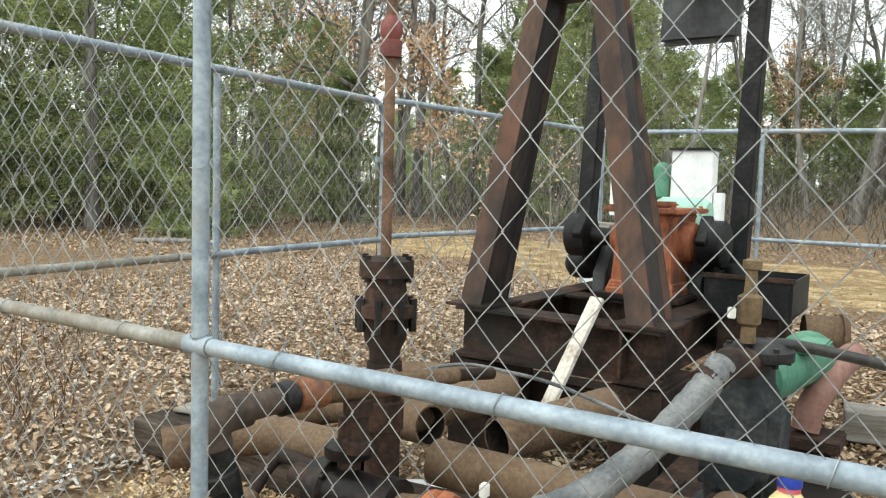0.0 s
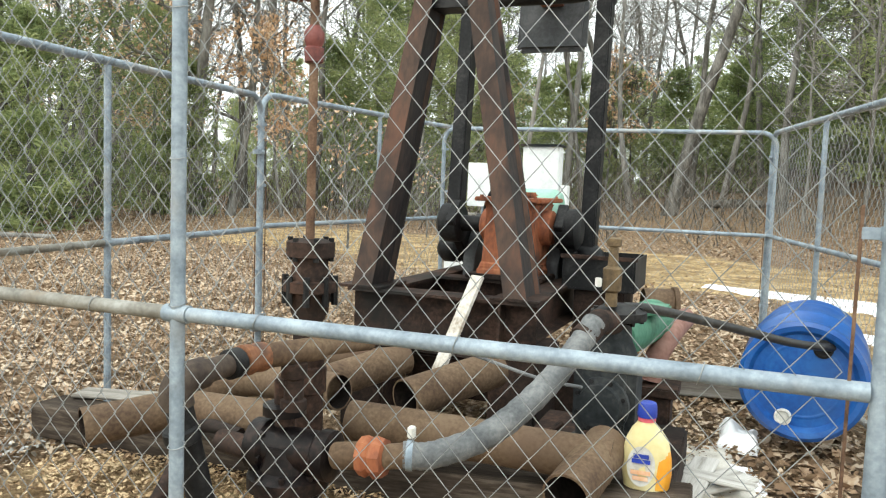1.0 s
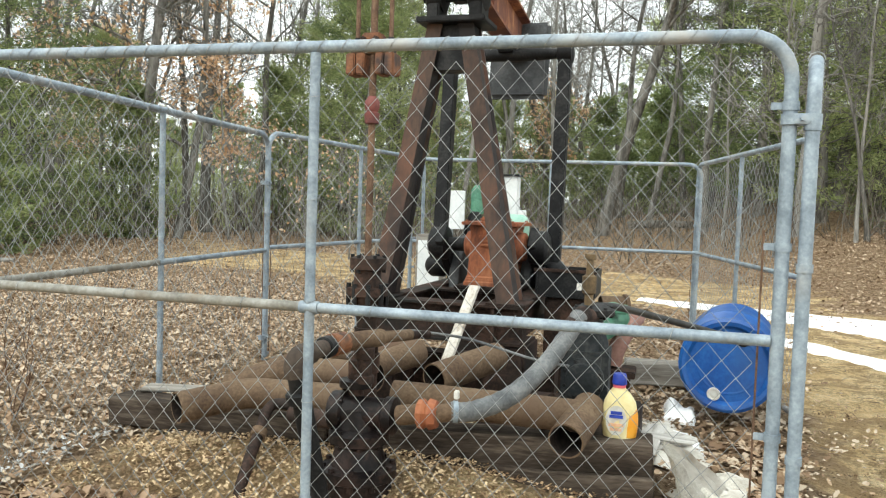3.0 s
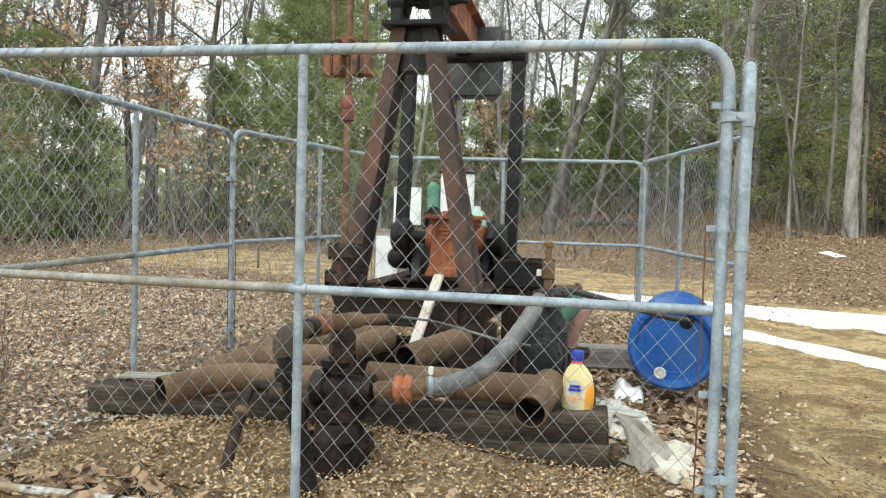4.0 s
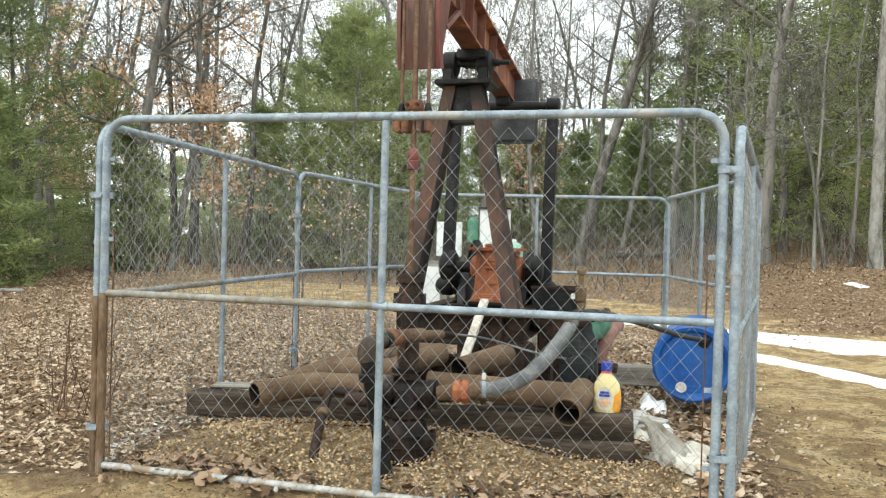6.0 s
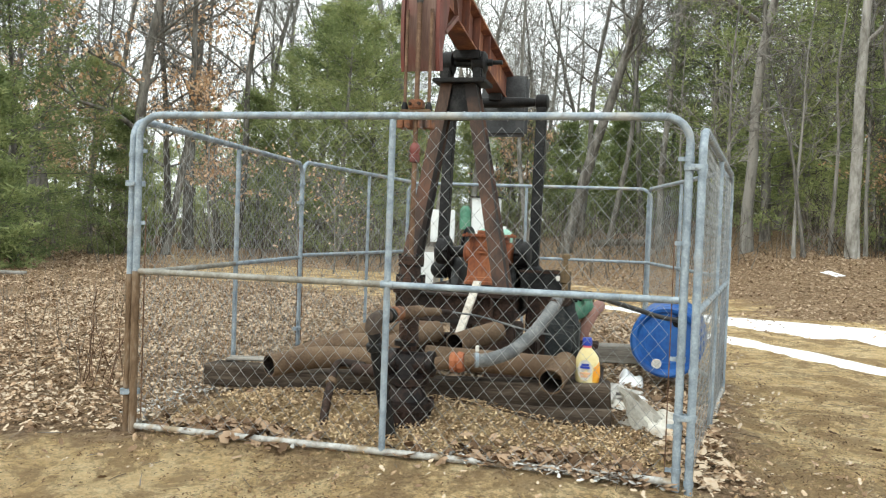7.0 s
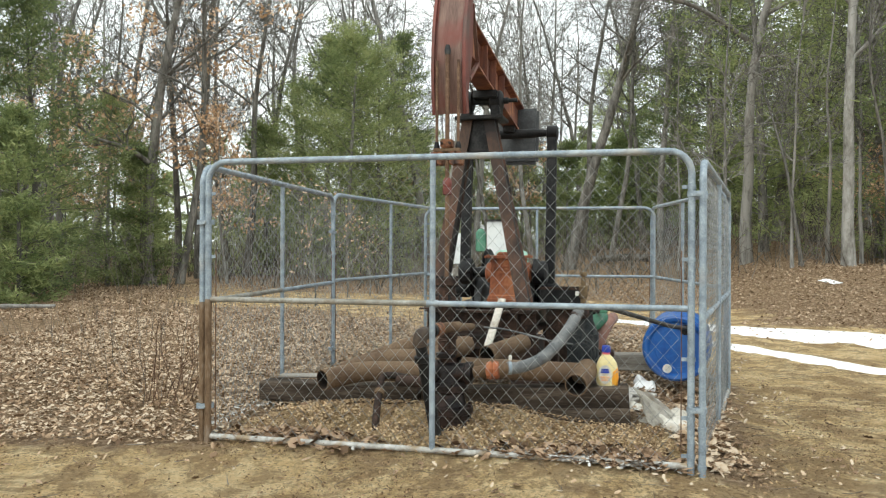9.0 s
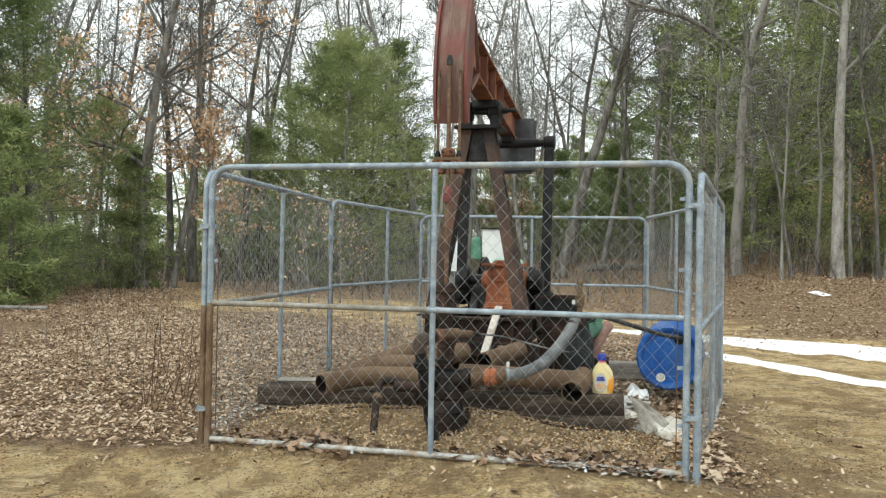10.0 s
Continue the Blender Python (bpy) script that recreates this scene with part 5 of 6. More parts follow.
part("panel_post", box((-0.99, 5.361, -0.08), (-0.95, 5.40, 1.40), 0.004), GALV, pb)

# ---------- trees ----------
def mesh_of(name, vs, fs, mat, smooth=True):
    me = bpy.data.meshes.new(name)
    me.from_pydata(vs, [], fs)
    me.materials.append(mat)
    if smooth:
        me.shade_smooth()
    return me


def limb(vs, fs, pts, rs, seg):
    """A tapered limb along points."""
    base = len(vs)
    for i, p in enumerate(pts):
        d = (pts[min(i + 1, len(pts) - 1)] - pts[max(i - 1, 0)]).normalized()
        u = d.orthogonal().normalized()
        v = d.cross(u)
        for k in range(seg):
            a = 2 * math.pi * k / seg
            vs.append(tuple(p + (u * math.cos(a) + v * math.sin(a)) * rs[i]))
    for i in range(len(pts) - 1):
        for k in range(seg):
            a, b = base + i * seg + k, base + i * seg + (k + 1) % seg
            fs.append((a, b, b + seg, a + seg))


def rand_dir(rng, d, spread):
    u = d.orthogonal().normalized()
    v = d.cross(u)
    a = rng.uniform(0, 2 * math.pi)
    return (d * math.cos(spread) + (u * math.cos(a) + v * math.sin(a)) * math.sin(spread)).normalized()


def bent(rng, p, d, length, steps, wobble, lift):
    pts = [p.copy()]
    for _ in range(steps):
        d = (d + Vector((rng.gauss(0, wobble), rng.gauss(0, wobble), rng.gauss(0, wobble) + lift))).normalized()
        pts.append(pts[-1] + d * (length / steps))
    return pts, d


def bare_meshes(seed, tall, thick, lean=0.0, fork=0.35, leaves=0, leaf_zone=(0.2, 0.7), low=0.3, wide=1.0, fine=4):
    rng = random.Random(seed)
    tv, tf, cv, cf, lv, lf = [], [], [], [], [], []
    pts, _ = bent(rng, Vector((0, 0, -0.3)), Vector((lean, 0.1 * lean, 1)).normalized(), tall, 12, 0.055, 0.012)
    rs = [thick * (1.25 if i == 0 else 1 - 0.85 * (i / 12) ** 0.9) for i in range(13)]
    limb(tv, tf, pts, rs, 10)

    def leaf_cluster(q):
        for _ in range(rng.randint(3, 7)):
            c = q + Vector((rng.gauss(0, 0.16), rng.gauss(0, 0.16), rng.gauss(-0.05, 0.12)))
            s = rng.uniform(0.05, 0.10) * (0.6 if tall < 5 else 1.0)
            a = Vector((rng.gauss(0, 1), rng.gauss(0, 1), rng.gauss(0, 1))).normalized()
            b = a.orthogonal().normalized()
            o = len(lv)
            lv.extend([tuple(c - a * s), tuple(c + b * s * 0.55 + a.cross(b) * s * 0.2), tuple(c + a * s), tuple(c - b * s * 0.55 + a.cross(b) * s * 0.2)])
            lf.append((o, o + 1, o + 2, o + 3))

    def grow(p, d, length, r, level):
        steps = 6 if level < 2 else 4
        q, end = bent(rng, p, d, length, steps, 0.13 + 0.04 * level, 0.05)
        limb(cv, cf, q, [max(0.0085, r * (1 - 0.75 * i / steps)) for i in range(steps + 1)], 6 if level == 1 else 4 if level == 2 else 3)
        if leaves and level >= 2:
            for w in q[1:]:
                if leaf_zone[0] * tall < w.z < leaf_zone[1] * tall and rng.random() < leaves:
                    leaf_cluster(w)
        if level < fine:
            for i in range(1, steps + 1):
                for _ in range(rng.choice((1, 1, 2)) if level < 3 else rng.choice((0, 1, 1))):
                    grow(q[i], rand_dir(rng, (q[i] - q[i - 1]).normalized(), rng.uniform(0.45, 0.95)), length * rng.uniform(0.35, 0.55), r * 0.5 * (1 - 0.5 * i / steps), level + 1)

    for i in range(3, 13):
        f = i / 12
        if f < low:
            continue
        for _ in range(rng.choice((1, 2, 2))):
            out = rand_dir(rng, Vector((0, 0, 1)), rng.uniform(0.5, 1.15))
            grow(pts[i], out, tall * wide * rng.uniform(0.16, 0.30) * (1.15 - 0.6 * f), rs[i] * rng.uniform(0.35, 0.6), 1 if f < 0.8 else 2)
    return tv, tf, cv, cf, lv, lf


def pine_meshes(seed, tall, thick, spread, low, dense=1.0, coarse=1.0):
    rng = random.Random(seed)
    tv, tf, nv, nf = [], [], [], []
    bv, bf = tv, tf
    pts, _ = bent(rng, Vector((0, 0, -0.3)), Vector((0, 0, 1)), tall, 10, 0.012, 0.02)
    limb(tv, tf, pts, [thick * (1.15 if i == 0 else 1 - 0.9 * i / 10) for i in range(11)], 9)

    def tuft(c, d, n):
        for _ in range(n):
            a = (d * 0.5 + Vector((rng.gauss(0, 0.6), rng.gauss(0, 0.6), rng.gauss(0.12, 0.5)))).normalized()
            ln = rng.uniform(0.11, 0.24) * (1 + 0.5 * (coarse - 1))
            w = a.cross(Vector((rng.gauss(0, 1), rng.gauss(0, 1), rng.gauss(0, 1)))).normalized() * rng.uniform(0.012, 0.022) * coarse
            q = c + Vector((rng.gauss(0, 0.11), rng.gauss(0, 0.11), rng.gauss(0, 0.09)))
            o = len(nv)
            nv.extend([tuple(q - w), tuple(q + w), tuple(q + a * ln)])
            nf.append((o, o + 1, o + 2))

    z = low * tall
    while z < tall * 0.98:
        f = (z - low * tall) / (tall * (1 - low))
        reach = spread * (0.45 + 0.55 * min(1, f * 3 + 0.3)) * (1 - f ** 2.2) ** 0.8 * rng.uniform(0.65, 1.15) + 0.35
        i = min(9, int(z / tall * 10))
        c = pts[i].lerp(pts[i + 1], z / tall * 10 - i)
        turn = rng.uniform(0, 6.28)
        n = rng.choice((4, 5, 6))
        for k in range(n):
            if rng.random() < 0.14:
                continue
            a = turn + 6.283 * k / n + rng.gauss(0, 0.2)
            ln = reach * rng.uniform(0.6, 1.15)
            q, end = bent(rng, c + Vector((0, 0, rng.gauss(0, 0.12))), Vector((math.cos(a), math.sin(a), rng.uniform(-0.15, 0.3) + 0.75 * f * f)).normalized(), ln, 5, 0.09, 0.035)
            limb(bv, bf, q, [max(0.006, thick * 0.16 * (1 - f * 0.6) * (1 - 0.8 * j / 5)) for j in range(6)], 4)
            for j in range(1, 6):
                if j == 1 and ln > 1.6:
                    continue
                d = (q[j] - q[j - 1]).normalized()
                side = d.cross(Vector((0, 0, 1))).normalized()
                tuft(q[j], d, int(7 * dense))
                for s in (-1, 1):
                    tw = ln * rng.uniform(0.16, 0.34) * (1.2 - j / 6)
                    for m in range(1, 4):
                        tuft(q[j].lerp(q[j - 1], rng.random()) + (side * s + d * 0.6) * (tw * m / 3), side * s + d, int(6 * dense))
        z += rng.uniform(0.26, 0.46) * (1 if tall > 8 else 0.75) * coarse
    return tv, tf, nv, nf


def make_tree(name, label, category, group, meshes):
    ob = new(name)
    tagged(ob, label, category, group)
    for pname, me in meshes:
        p = new(pname, me)
        p.parent = ob
    return ob


def bearing(px, r):
    """Ground place at range r from the clearing's front, by angle across the view."""
    a = radians(-12.44) + math.atan((px - 784) / 1386)
    x, y = 1.12 + r * math.sin(a), -4.83 + r * math.cos(a)
    return x, y, height(x, y)


PINES, BARES, OAKS = [], [], []
for i, (tall, thick, spread, low, dense, coarse) in enumerate(((14, 0.17, 3.4, 0.05, 0.72, 1.3), (16, 0.2, 3.6, 0.1, 0.75, 1.3), (6.5, 0.09, 2.0, 0.03, 0.8, 1.7), (18, 0.24, 3.6, 0.3, 0.8, 2.0), (10, 0.13, 3.3, 0.04, 0.85, 1.15), (11, 0.14, 2.9, 0.04, 0.8, 1.9))):
    tv, tf, nv, nf = pine_meshes(40 + i, tall, thick, spread, low, dense, coarse)
    PINES.append([("trunk", mesh_of("trunk", tv, tf, BARK)), ("crown", mesh_of("crown", nv, nf, NEEDLE, False))])
for i, (tall, thick, lean, low, wide, fine) in enumerate(((17, 0.16, 0.05, 0.35, 1.0, 4), (19, 0.20, -0.06, 0.42, 0.9, 4), (15, 0.13, 0.12, 0.3, 1.0, 4), (13, 0.10, -0.1, 0.35, 0.8, 3), (18, 0.24, 0.22, 0.38, 0.9, 4), (9, 0.05, 0.1, 0.25, 0.8, 3), (17, 0.15, 0.08, 0.35, 1.0, 3), (18, 0.18, -0.05, 0.4, 0.9, 3))):
    tv, tf, cv, cf, lv, lf = bare_meshes(70 + i, tall, thick, lean, low=low, wide=wide, fine=fine)
    BARES.append([("trunk", mesh_of("trunk", tv, tf, BARK)), ("crown", mesh_of("crown", cv, cf, BARK))])
for i, (tall, thick, lean, leaves, zone) in enumerate(((16, 0.2, 0.04, 0.075, (0.2, 0.66)), (8, 0.06, 0.1, 0.14, (0.1, 0.8)), (3.2, 0.025, 0.1, 0.045, (0.1, 1.0)))):
    tv, tf, cv, cf, lv, lf = bare_meshes(90 + i, tall, thick, lean, leaves=leaves, leaf_zone=zone, low=0.22, fine=(4, 3, 2)[i])
    OAKS.append([("trunk", mesh_of("trunk", tv, tf, BARK)), ("crown", mesh_of("crown", cv, cf, BARK)), ("dry_leaves", mesh_of("dry_leaves", lv, lf, DEADLEAF, False))])
tv, tf, cv, cf, lv, lf = bare_meshes(101, 16, 0.16, -0.02, low=0.33, wide=0.9)
PALE = [("trunk", mesh_of("trunk", tv, tf, BARKPALE)), ("crown", mesh_of("crown", cv, cf, BARKPALE))]

KINDS = {
    "pine": (PINES, "pine_tree", "green white pine with layered feathery branches", "tree", "pines round the clearing"),
    "bare": (BARES, "bare_tree", "leafless grey-brown tree with fine bare twigs", "tree", "bare trees round the clearing"),
    "oak": (OAKS, "oak_tree", "bare oak still holding dry orange-brown leaves", "tree", "oaks with dry leaves"),
}
MASTERS = {}
tree_rng = random.Random(5)


def plant(kind, which, px, r, scale=1.0, turn=None, at=None):
    x, y, z = at or bearing(px, r)
    m = pose(x, y, z, 0, 0, tree_rng.uniform(0, 360) if turn is None else turn)
    key = (kind, which)
    if key not in MASTERS:
        meshes, name, label, cat, group = KINDS[kind]
        ob = make_tree(name, label, cat, group, meshes[which])
        MASTERS[key] = ob
        ob.scale = (scale, scale, scale)
        ob.matrix_basis = m @ Matrix.Diagonal((scale, scale, scale, 1))
        return ob
    ob = copy_thing(MASTERS[key], m)
    ob.matrix_basis = m @ Matrix.Diagonal((scale, scale, scale, 1))
    return ob


# pines that stand out
for which, px, r, s in ((4, -70, 24, 0.85), (4, 1250, 34, 1.1), (4, 1395, 31, 1.15),  (1, -220, 22, 0.9),
                        (4, 600, 29, 0.95), (0, 690, 33, 0.75), (4, 520, 34, 0.85), (2, 455, 33, 1.0), (5, 330, 42, 0.6),
                        (0, 1160, 36, 0.75), (1, 1235, 31, 0.9), (0, 1330, 27, 0.95), (1, 1420, 30, 1.0), (4, 1530, 26, 1.0), (0, 1600, 24, 1.1), 
                        (4, 860, 41, 0.6), (4, 950, 43, 0.55), (4, 1035, 41, 0.55), (4, 1105, 40, 0.65), (2, 820, 37, 0.95), (2, 985, 38, 0.85), (2, 905, 37, 0.9), (2, 1075, 38, 0.85), (4, 780, 42, 0.65), (4, 720, 38, 0.7), (4, 440, 38, 0.6), (3, 1480, 40, 1.0), (2, 1390, 33, 1.0), (0, 1700, 26, 1.0), (1, 1850, 25, 1.0), (4, 655, 30, 0.9), (5, 560, 36, 1.0),
                        (4, 50, 23, 0.82), (4, 175, 26, 0.6), (2, 235, 26, 0.7), (2, 20, 20, 0.7), (0, -330, 25, 0.95), (4, -430, 22, 1.0), (1, -540, 26, 0.9), (4, -640, 23, 1.05), (0, -760, 25, 0.9), (4, -880, 22, 1.0), (1, -1050, 26, 0.9), (4, -1250, 24, 1.0), (2, -150, 27, 1.0), (2, -600, 20, 0.8), (5, -480, 31, 1.0), (5, -250, 32, 1.0), (5, -720, 33, 1.0), (5, -1000, 32, 1.0), (5, 380, 38, 0.6), (5, 1190, 40, 0.9), (4, 560, 31, 0.9)):
    plant("pine", which, px, r, s)
# leaf-holding oaks
for which, px, r, s in ((0, 250, 26, 1.0), (0, 300, 33, 0.85), (1, 390, 26, 0.9), (1, 190, 29, 1.0), (2, 545, 17, 1.0), (2, 600, 20, 1.0), (1, 880, 36, 1.0), (1, 1540, 24, 0.6), (0, 20, 38, 0.9), (2, 640, 21, 0.8), (1, 700, 38, 0.9)):
    plant("oak", which, px, r, s)
# bare trunks that stand out
for which, px, r, s, turn in ((1, 340, 30, 1.0, 0), (2, 395, 33, 1.0, 190), (4, 985, 29, 0.95, -12), (1, 745, 31, 1.0, 40), (3, 760, 27, 0.9, 160), (3, 1398, 22, 0.55, 10), (3, 1442, 23, 0.6, 90), (2, 300, 26, 1.0, 20),
                              (0, 1010, 37, 1.0, 0), (1, 900, 38, 1.0, 90), (3, 855, 33, 1.1, 20), (0, 1120, 36, 0.9, 200), (2, 1210, 33, 1.0, 10), (3, 1552, 22, 0.6, 60), (1, 1350, 30, 1.1, 210), (0, 450, 36, 1.0, 80), (2, 560, 40, 1.0, 60), (0, 640, 42, 1.1, 190), (1, 60, 36, 1.0, 0), (2, 150, 38, 1.0, 100), (5, 1560, 23, 1.0, 0), (5, 1380, 22, 1.0, 80), (5, 1180, 27, 1.0, 10), (0, 820, 34, 1.0, 50), (2, 1060, 33, 1.0, 5), (0, 1150, 30, 0.9, 100), (2, 930, 31, 0.9, 170), (0, 420, 31, 0.95, 10), (1, 520, 38, 1.0, 10), (2, 110, 33, 1.0, 200), (0, 200, 34, 1.0, 20), (2, 690, 36, 1.0, 140), (5, 1260, 22, 1.1, 40), (5, 1500, 23, 1.1, 220)):
    plant("bare", which, px, r, s, turn)
pale = make_tree("pale_tree", "leafless tree with pale lichen-grey bark", "tree", "bare trees round the clearing", PALE)
pale.matrix_basis = pose(*bearing(1478, 22), 0, 0, 30)

# dark tree with a long low limb reaching over the clearing
lt = make_tree("bare_tree", "dark leafless tree with one long low limb", "tree", "bare trees round the clearing", BARES[7])
lx, ly, lz = bearing(1300, 25)
lt.matrix_basis = pose(lx, ly, lz)
limb_rng = random.Random(31)
ax, ay, _z = bearing(990, 22)
vs, fs = [], []
line = curve_points([(0, 0, 6.6), ((ax - lx) * 0.3, (ay - ly) * 0.3, 7.4), ((ax - lx) * 0.65, (ay - ly) * 0.65, 7.75), (ax - lx, ay - ly, 8.3)], 7)
limb(vs, fs, line, [0.085 * (1 - 0.8 * i / (len(line) - 1)) for i in range(len(line))], 6)
for i in range(3, len(line)):
    for _ in range(3):
        q, e = bent(limb_rng, line[i], rand_dir(limb_rng, Vector((-0.5, -0.2, 0.25)).normalized(), 0.9), limb_rng.uniform(0.8, 2.0), 5, 0.2, 0.02)
        limb(vs, fs, q, [0.02, 0.017, 0.014, 0.011, 0.009, 0.007], 4)
        for w in q[2:]:
            q2, e = bent(limb_rng, w, rand_dir(limb_rng, e, 0.8), limb_rng.uniform(0.3, 0.8), 3, 0.2, 0.0)
            limb(vs, fs, q2, [0.01, 0.008, 0.007, 0.005], 3)
low_limb = new("low_limb", mesh_of("low_limb", vs, fs, BARK))
low_limb.parent = lt

# fallen log and far snow
fx, fy, fz = bearing(1095, 31)
vs, fs = [], []
limb(vs, fs, curve_points([(-1.4, 0, 0.12), (0, 0.1, 0.22), (1.5, 0.2, 0.18)], 5), [0.14] * 6 + [0.13] * 5, 9)
fl_log = tagged(new("fallen_log", mesh_of("fallen_log", vs, fs, BARK)), "fallen grey log lying on the leaf litter", "log")
fl_log.location = (fx, fy, fz)
snow_strip([bearing(175, 46)[:2], bearing(200, 45)[:2], bearing(225, 46)[:2]], [1.2, 2.0, 1.0], 6)

vs, fs = [], []
limb(vs, fs, curve_points([(-11.6, 8.2, height(-11.6, 8.2) + 0.04), (-10.9, 8.6, height(-10.9, 8.6) + 0.07), (-10.2, 9.05, height(-10.2, 9.05) + 0.04)], 5), [0.05] * 6 + [0.04] * 5, 8)
tagged(new("fallen_branch", mesh_of("fallen_branch", vs, fs, BARK)), "thin fallen grey branch lying on leaf litter", "branch")
crumpled("snow_patch", 5.5, 14.0, 0.10, 0.28, 0.03, 33, SNOW, "thin patch of old snow on the leaf litter", "snow", 0.4, 16)
vs, fs = [], []
shrub_rng = random.Random(17)
for k in range(16):
    d = Vector((shrub_rng.gauss(0.25, 0.25), shrub_rng.gauss(0, 0.2), 1)).normalized()
    q, e = bent(shrub_rng, Vector((-2.45 + shrub_rng.gauss(0, 0.12), 1.0 + shrub_rng.gauss(0, 0.15), height(-2.45, 1.0) - 0.02)), d, shrub_rng.uniform(0.4, 0.9), 5, 0.12, 0.0)
    limb(vs, fs, q, [0.004, 0.0035, 0.003, 0.0025, 0.002, 0.0015], 4)
    for w in q[2:5]:
        q2, _e = bent(shrub_rng, w, rand_dir(shrub_rng, e, 0.6), shrub_rng.uniform(0.1, 0.3), 3, 0.12, 0.0)
        limb(vs, fs, q2, [0.002, 0.0018, 0.0015, 0.001], 3)
tagged(new("twig_shrub", mesh_of("twig_shrub", vs, fs, CABLE)), "thin leafless red-brown shrub in leaf litter", "shrub")

# the woods behind and all round
for k in range(230):
    a = tree_rng.uniform(-56, 36) if k % 10 < 9 else tree_rng.uniform(36, 304)
    r = 34 + 46 * tree_rng.random() ** 0.8
    x, y = 1.12 + r * math.sin(radians(-12 + a)), -4.83 + r * math.cos(radians(-12 + a))
    if -25 < a < -11 and k % 3:
        continue
    if k % 5 in (0, 2) and not (-4 < a < 12 and r < 60) and not -25 < a < -11:
        plant("pine", tree_rng.choice((2, 2, 2, 5)), 0, 0, tree_rng.uniform(0.6, 0.95), None, (x, y, height(x, y)))
    else:
        plant("bare", tree_rng.choice((3, 6, 6, 7, 7, 5)), 0, 0, tree_rng.uniform(0.85, 1.2), None, (x, y, height(x, y)))

for k in range(110):
    a = tree_rng.uniform(-58, 38)
    r = tree_rng.uniform(58, 95)
    x, y = 1.12 + r * math.sin(radians(-12 + a)), -4.83 + r * math.cos(radians(-12 + a))
    if k % 3:
        plant("pine", 2, 0, 0, tree_rng.uniform(0.9, 1.5), None, (x, y, height(x, y)))
    else:
        plant("bare", tree_rng.choice((3, 5, 7)), 0, 0, tree_rng.uniform(0.9, 1.3), None, (x, y, height(x, y)))

# brush and dry stalks
vs, fs = [], []
brush_rng = random.Random(9)
for k in range(1800):
    a = radians(brush_rng.uniform(-62, 34))
    r = 22 + 40 * brush_rng.random()
    x, y = 1.12 + r * math.sin(a), -4.83 + r * math.cos(a)
    if sand_amount(x, y) > 0.3:
        continue
    for _ in range(5):
        d = Vector((brush_rng.gauss(0, 0.35), brush_rng.gauss(0, 0.35), 1)).normalized()
        q, _e = bent(brush_rng, Vector((x + brush_rng.gauss(0, 0.4), y + brush_rng.gauss(0, 0.4), height(x, y) - 0.05)), d, brush_rng.uniform(0.6, 2.4), 3, 0.2, 0.0)
        limb(vs, fs, q, [0.012, 0.010, 0.008, 0.004], 3)
tagged(new("brush", mesh_of("brush", vs, fs, TWIGGY)), "grey leafless brush along the edge of woods", "brush", kind="stuff")
vs, fs = [], []
for k in range(420):
    x, y = brush_rng.uniform(-8, -1.7), brush_rng.uniform(0.8, 11)
    d = Vector((brush_rng.gauss(0, 0.2), brush_rng.gauss(0, 0.2), 1)).normalized()
    q, _e = bent(brush_rng, Vector((x, y, height(x, y) - 0.02)), d, brush_rng.uniform(0.2, 0.75), 3, 0.18, 0.0)
    limb(vs, fs, q, [0.003, 0.0025, 0.002, 0.001], 3)
tagged(new("dry_stalks", mesh_of("dry_stalks", vs, fs, TWIGGY)), "thin dry brown weed stalks in leaf litter", "weeds", kind="stuff")


# ---------- fallen leaves ----------
DRIFT = material("curled_brown_leaves", [(0.10, 0.06, 0.034), (0.21, 0.13, 0.078), (0.36, 0.25, 0.165)], 0.85, 0.0, 2, 30, 0.0, island=0.6, spec=0.25)

FARLEAF = material("packed_brown_leaves", [(0.20, 0.128, 0.08), (0.37, 0.255, 0.165), (0.52, 0.395, 0.28)], 0.85, 0.0, 2, 30, 0.0, island=0.65, spec=0.25)


def leaf_carpet(count, place, size, seed, name, label, keep, mat=LITTER):
    rng = random.Random(seed)
    vs, fs = [], []
    for _ in range(count):
        x, y = place(rng)
        if rng.random() > keep(x, y):
            continue
        s = rng.uniform(*size)
        a = rng.uniform(0, 6.283)
        tilt, roll = rng.gauss(0, 0.35), rng.gauss(0, 0.35)
        ca, sa = math.cos(a), math.sin(a)
        z = height(x, y) + 0.006 + rng.random() * 0.02
        curl = rng.uniform(-0.3, 0.35) * s
        o = len(vs)
        for u, v, w in ((-1, 0, 0), (-0.4, 0.52, curl), (0.05, 0.40, curl * 0.5), (0.45, 0.60, curl), (1, 0, curl * 0.5), (0.5, -0.55, curl), (0.0, -0.38, curl * 0.5), (-0.35, -0.56, curl), (0, 0, -curl * 0.2)):
            X, Y = u * s, v * s
            vs.append((x + X * ca - Y * sa, y + X * sa + Y * ca, z + w + X * tilt + Y * roll + 0.012))
        for i in range(8):
            fs.append((o + i, o + (i + 1) % 8, o + 8))
    tagged(new(name, mesh_of(name, vs, fs, mat)), label, "leaves", kind="stuff")


def litter_keep(x, y):
    if -1.5 < x < 1.5 and 0 < y < 0.95:
        return 0.012
    s = sand_amount(x, y) + 0.7 * noise.noise((x * 1.3, y * 1.3, 21)) + 0.35 * noise.noise((x * 4.1, y * 4.1, 8)) - 0.12
    return 0.05 + 0.95 * (1 - max(0, min(1, s * 1.25))) ** 1.5


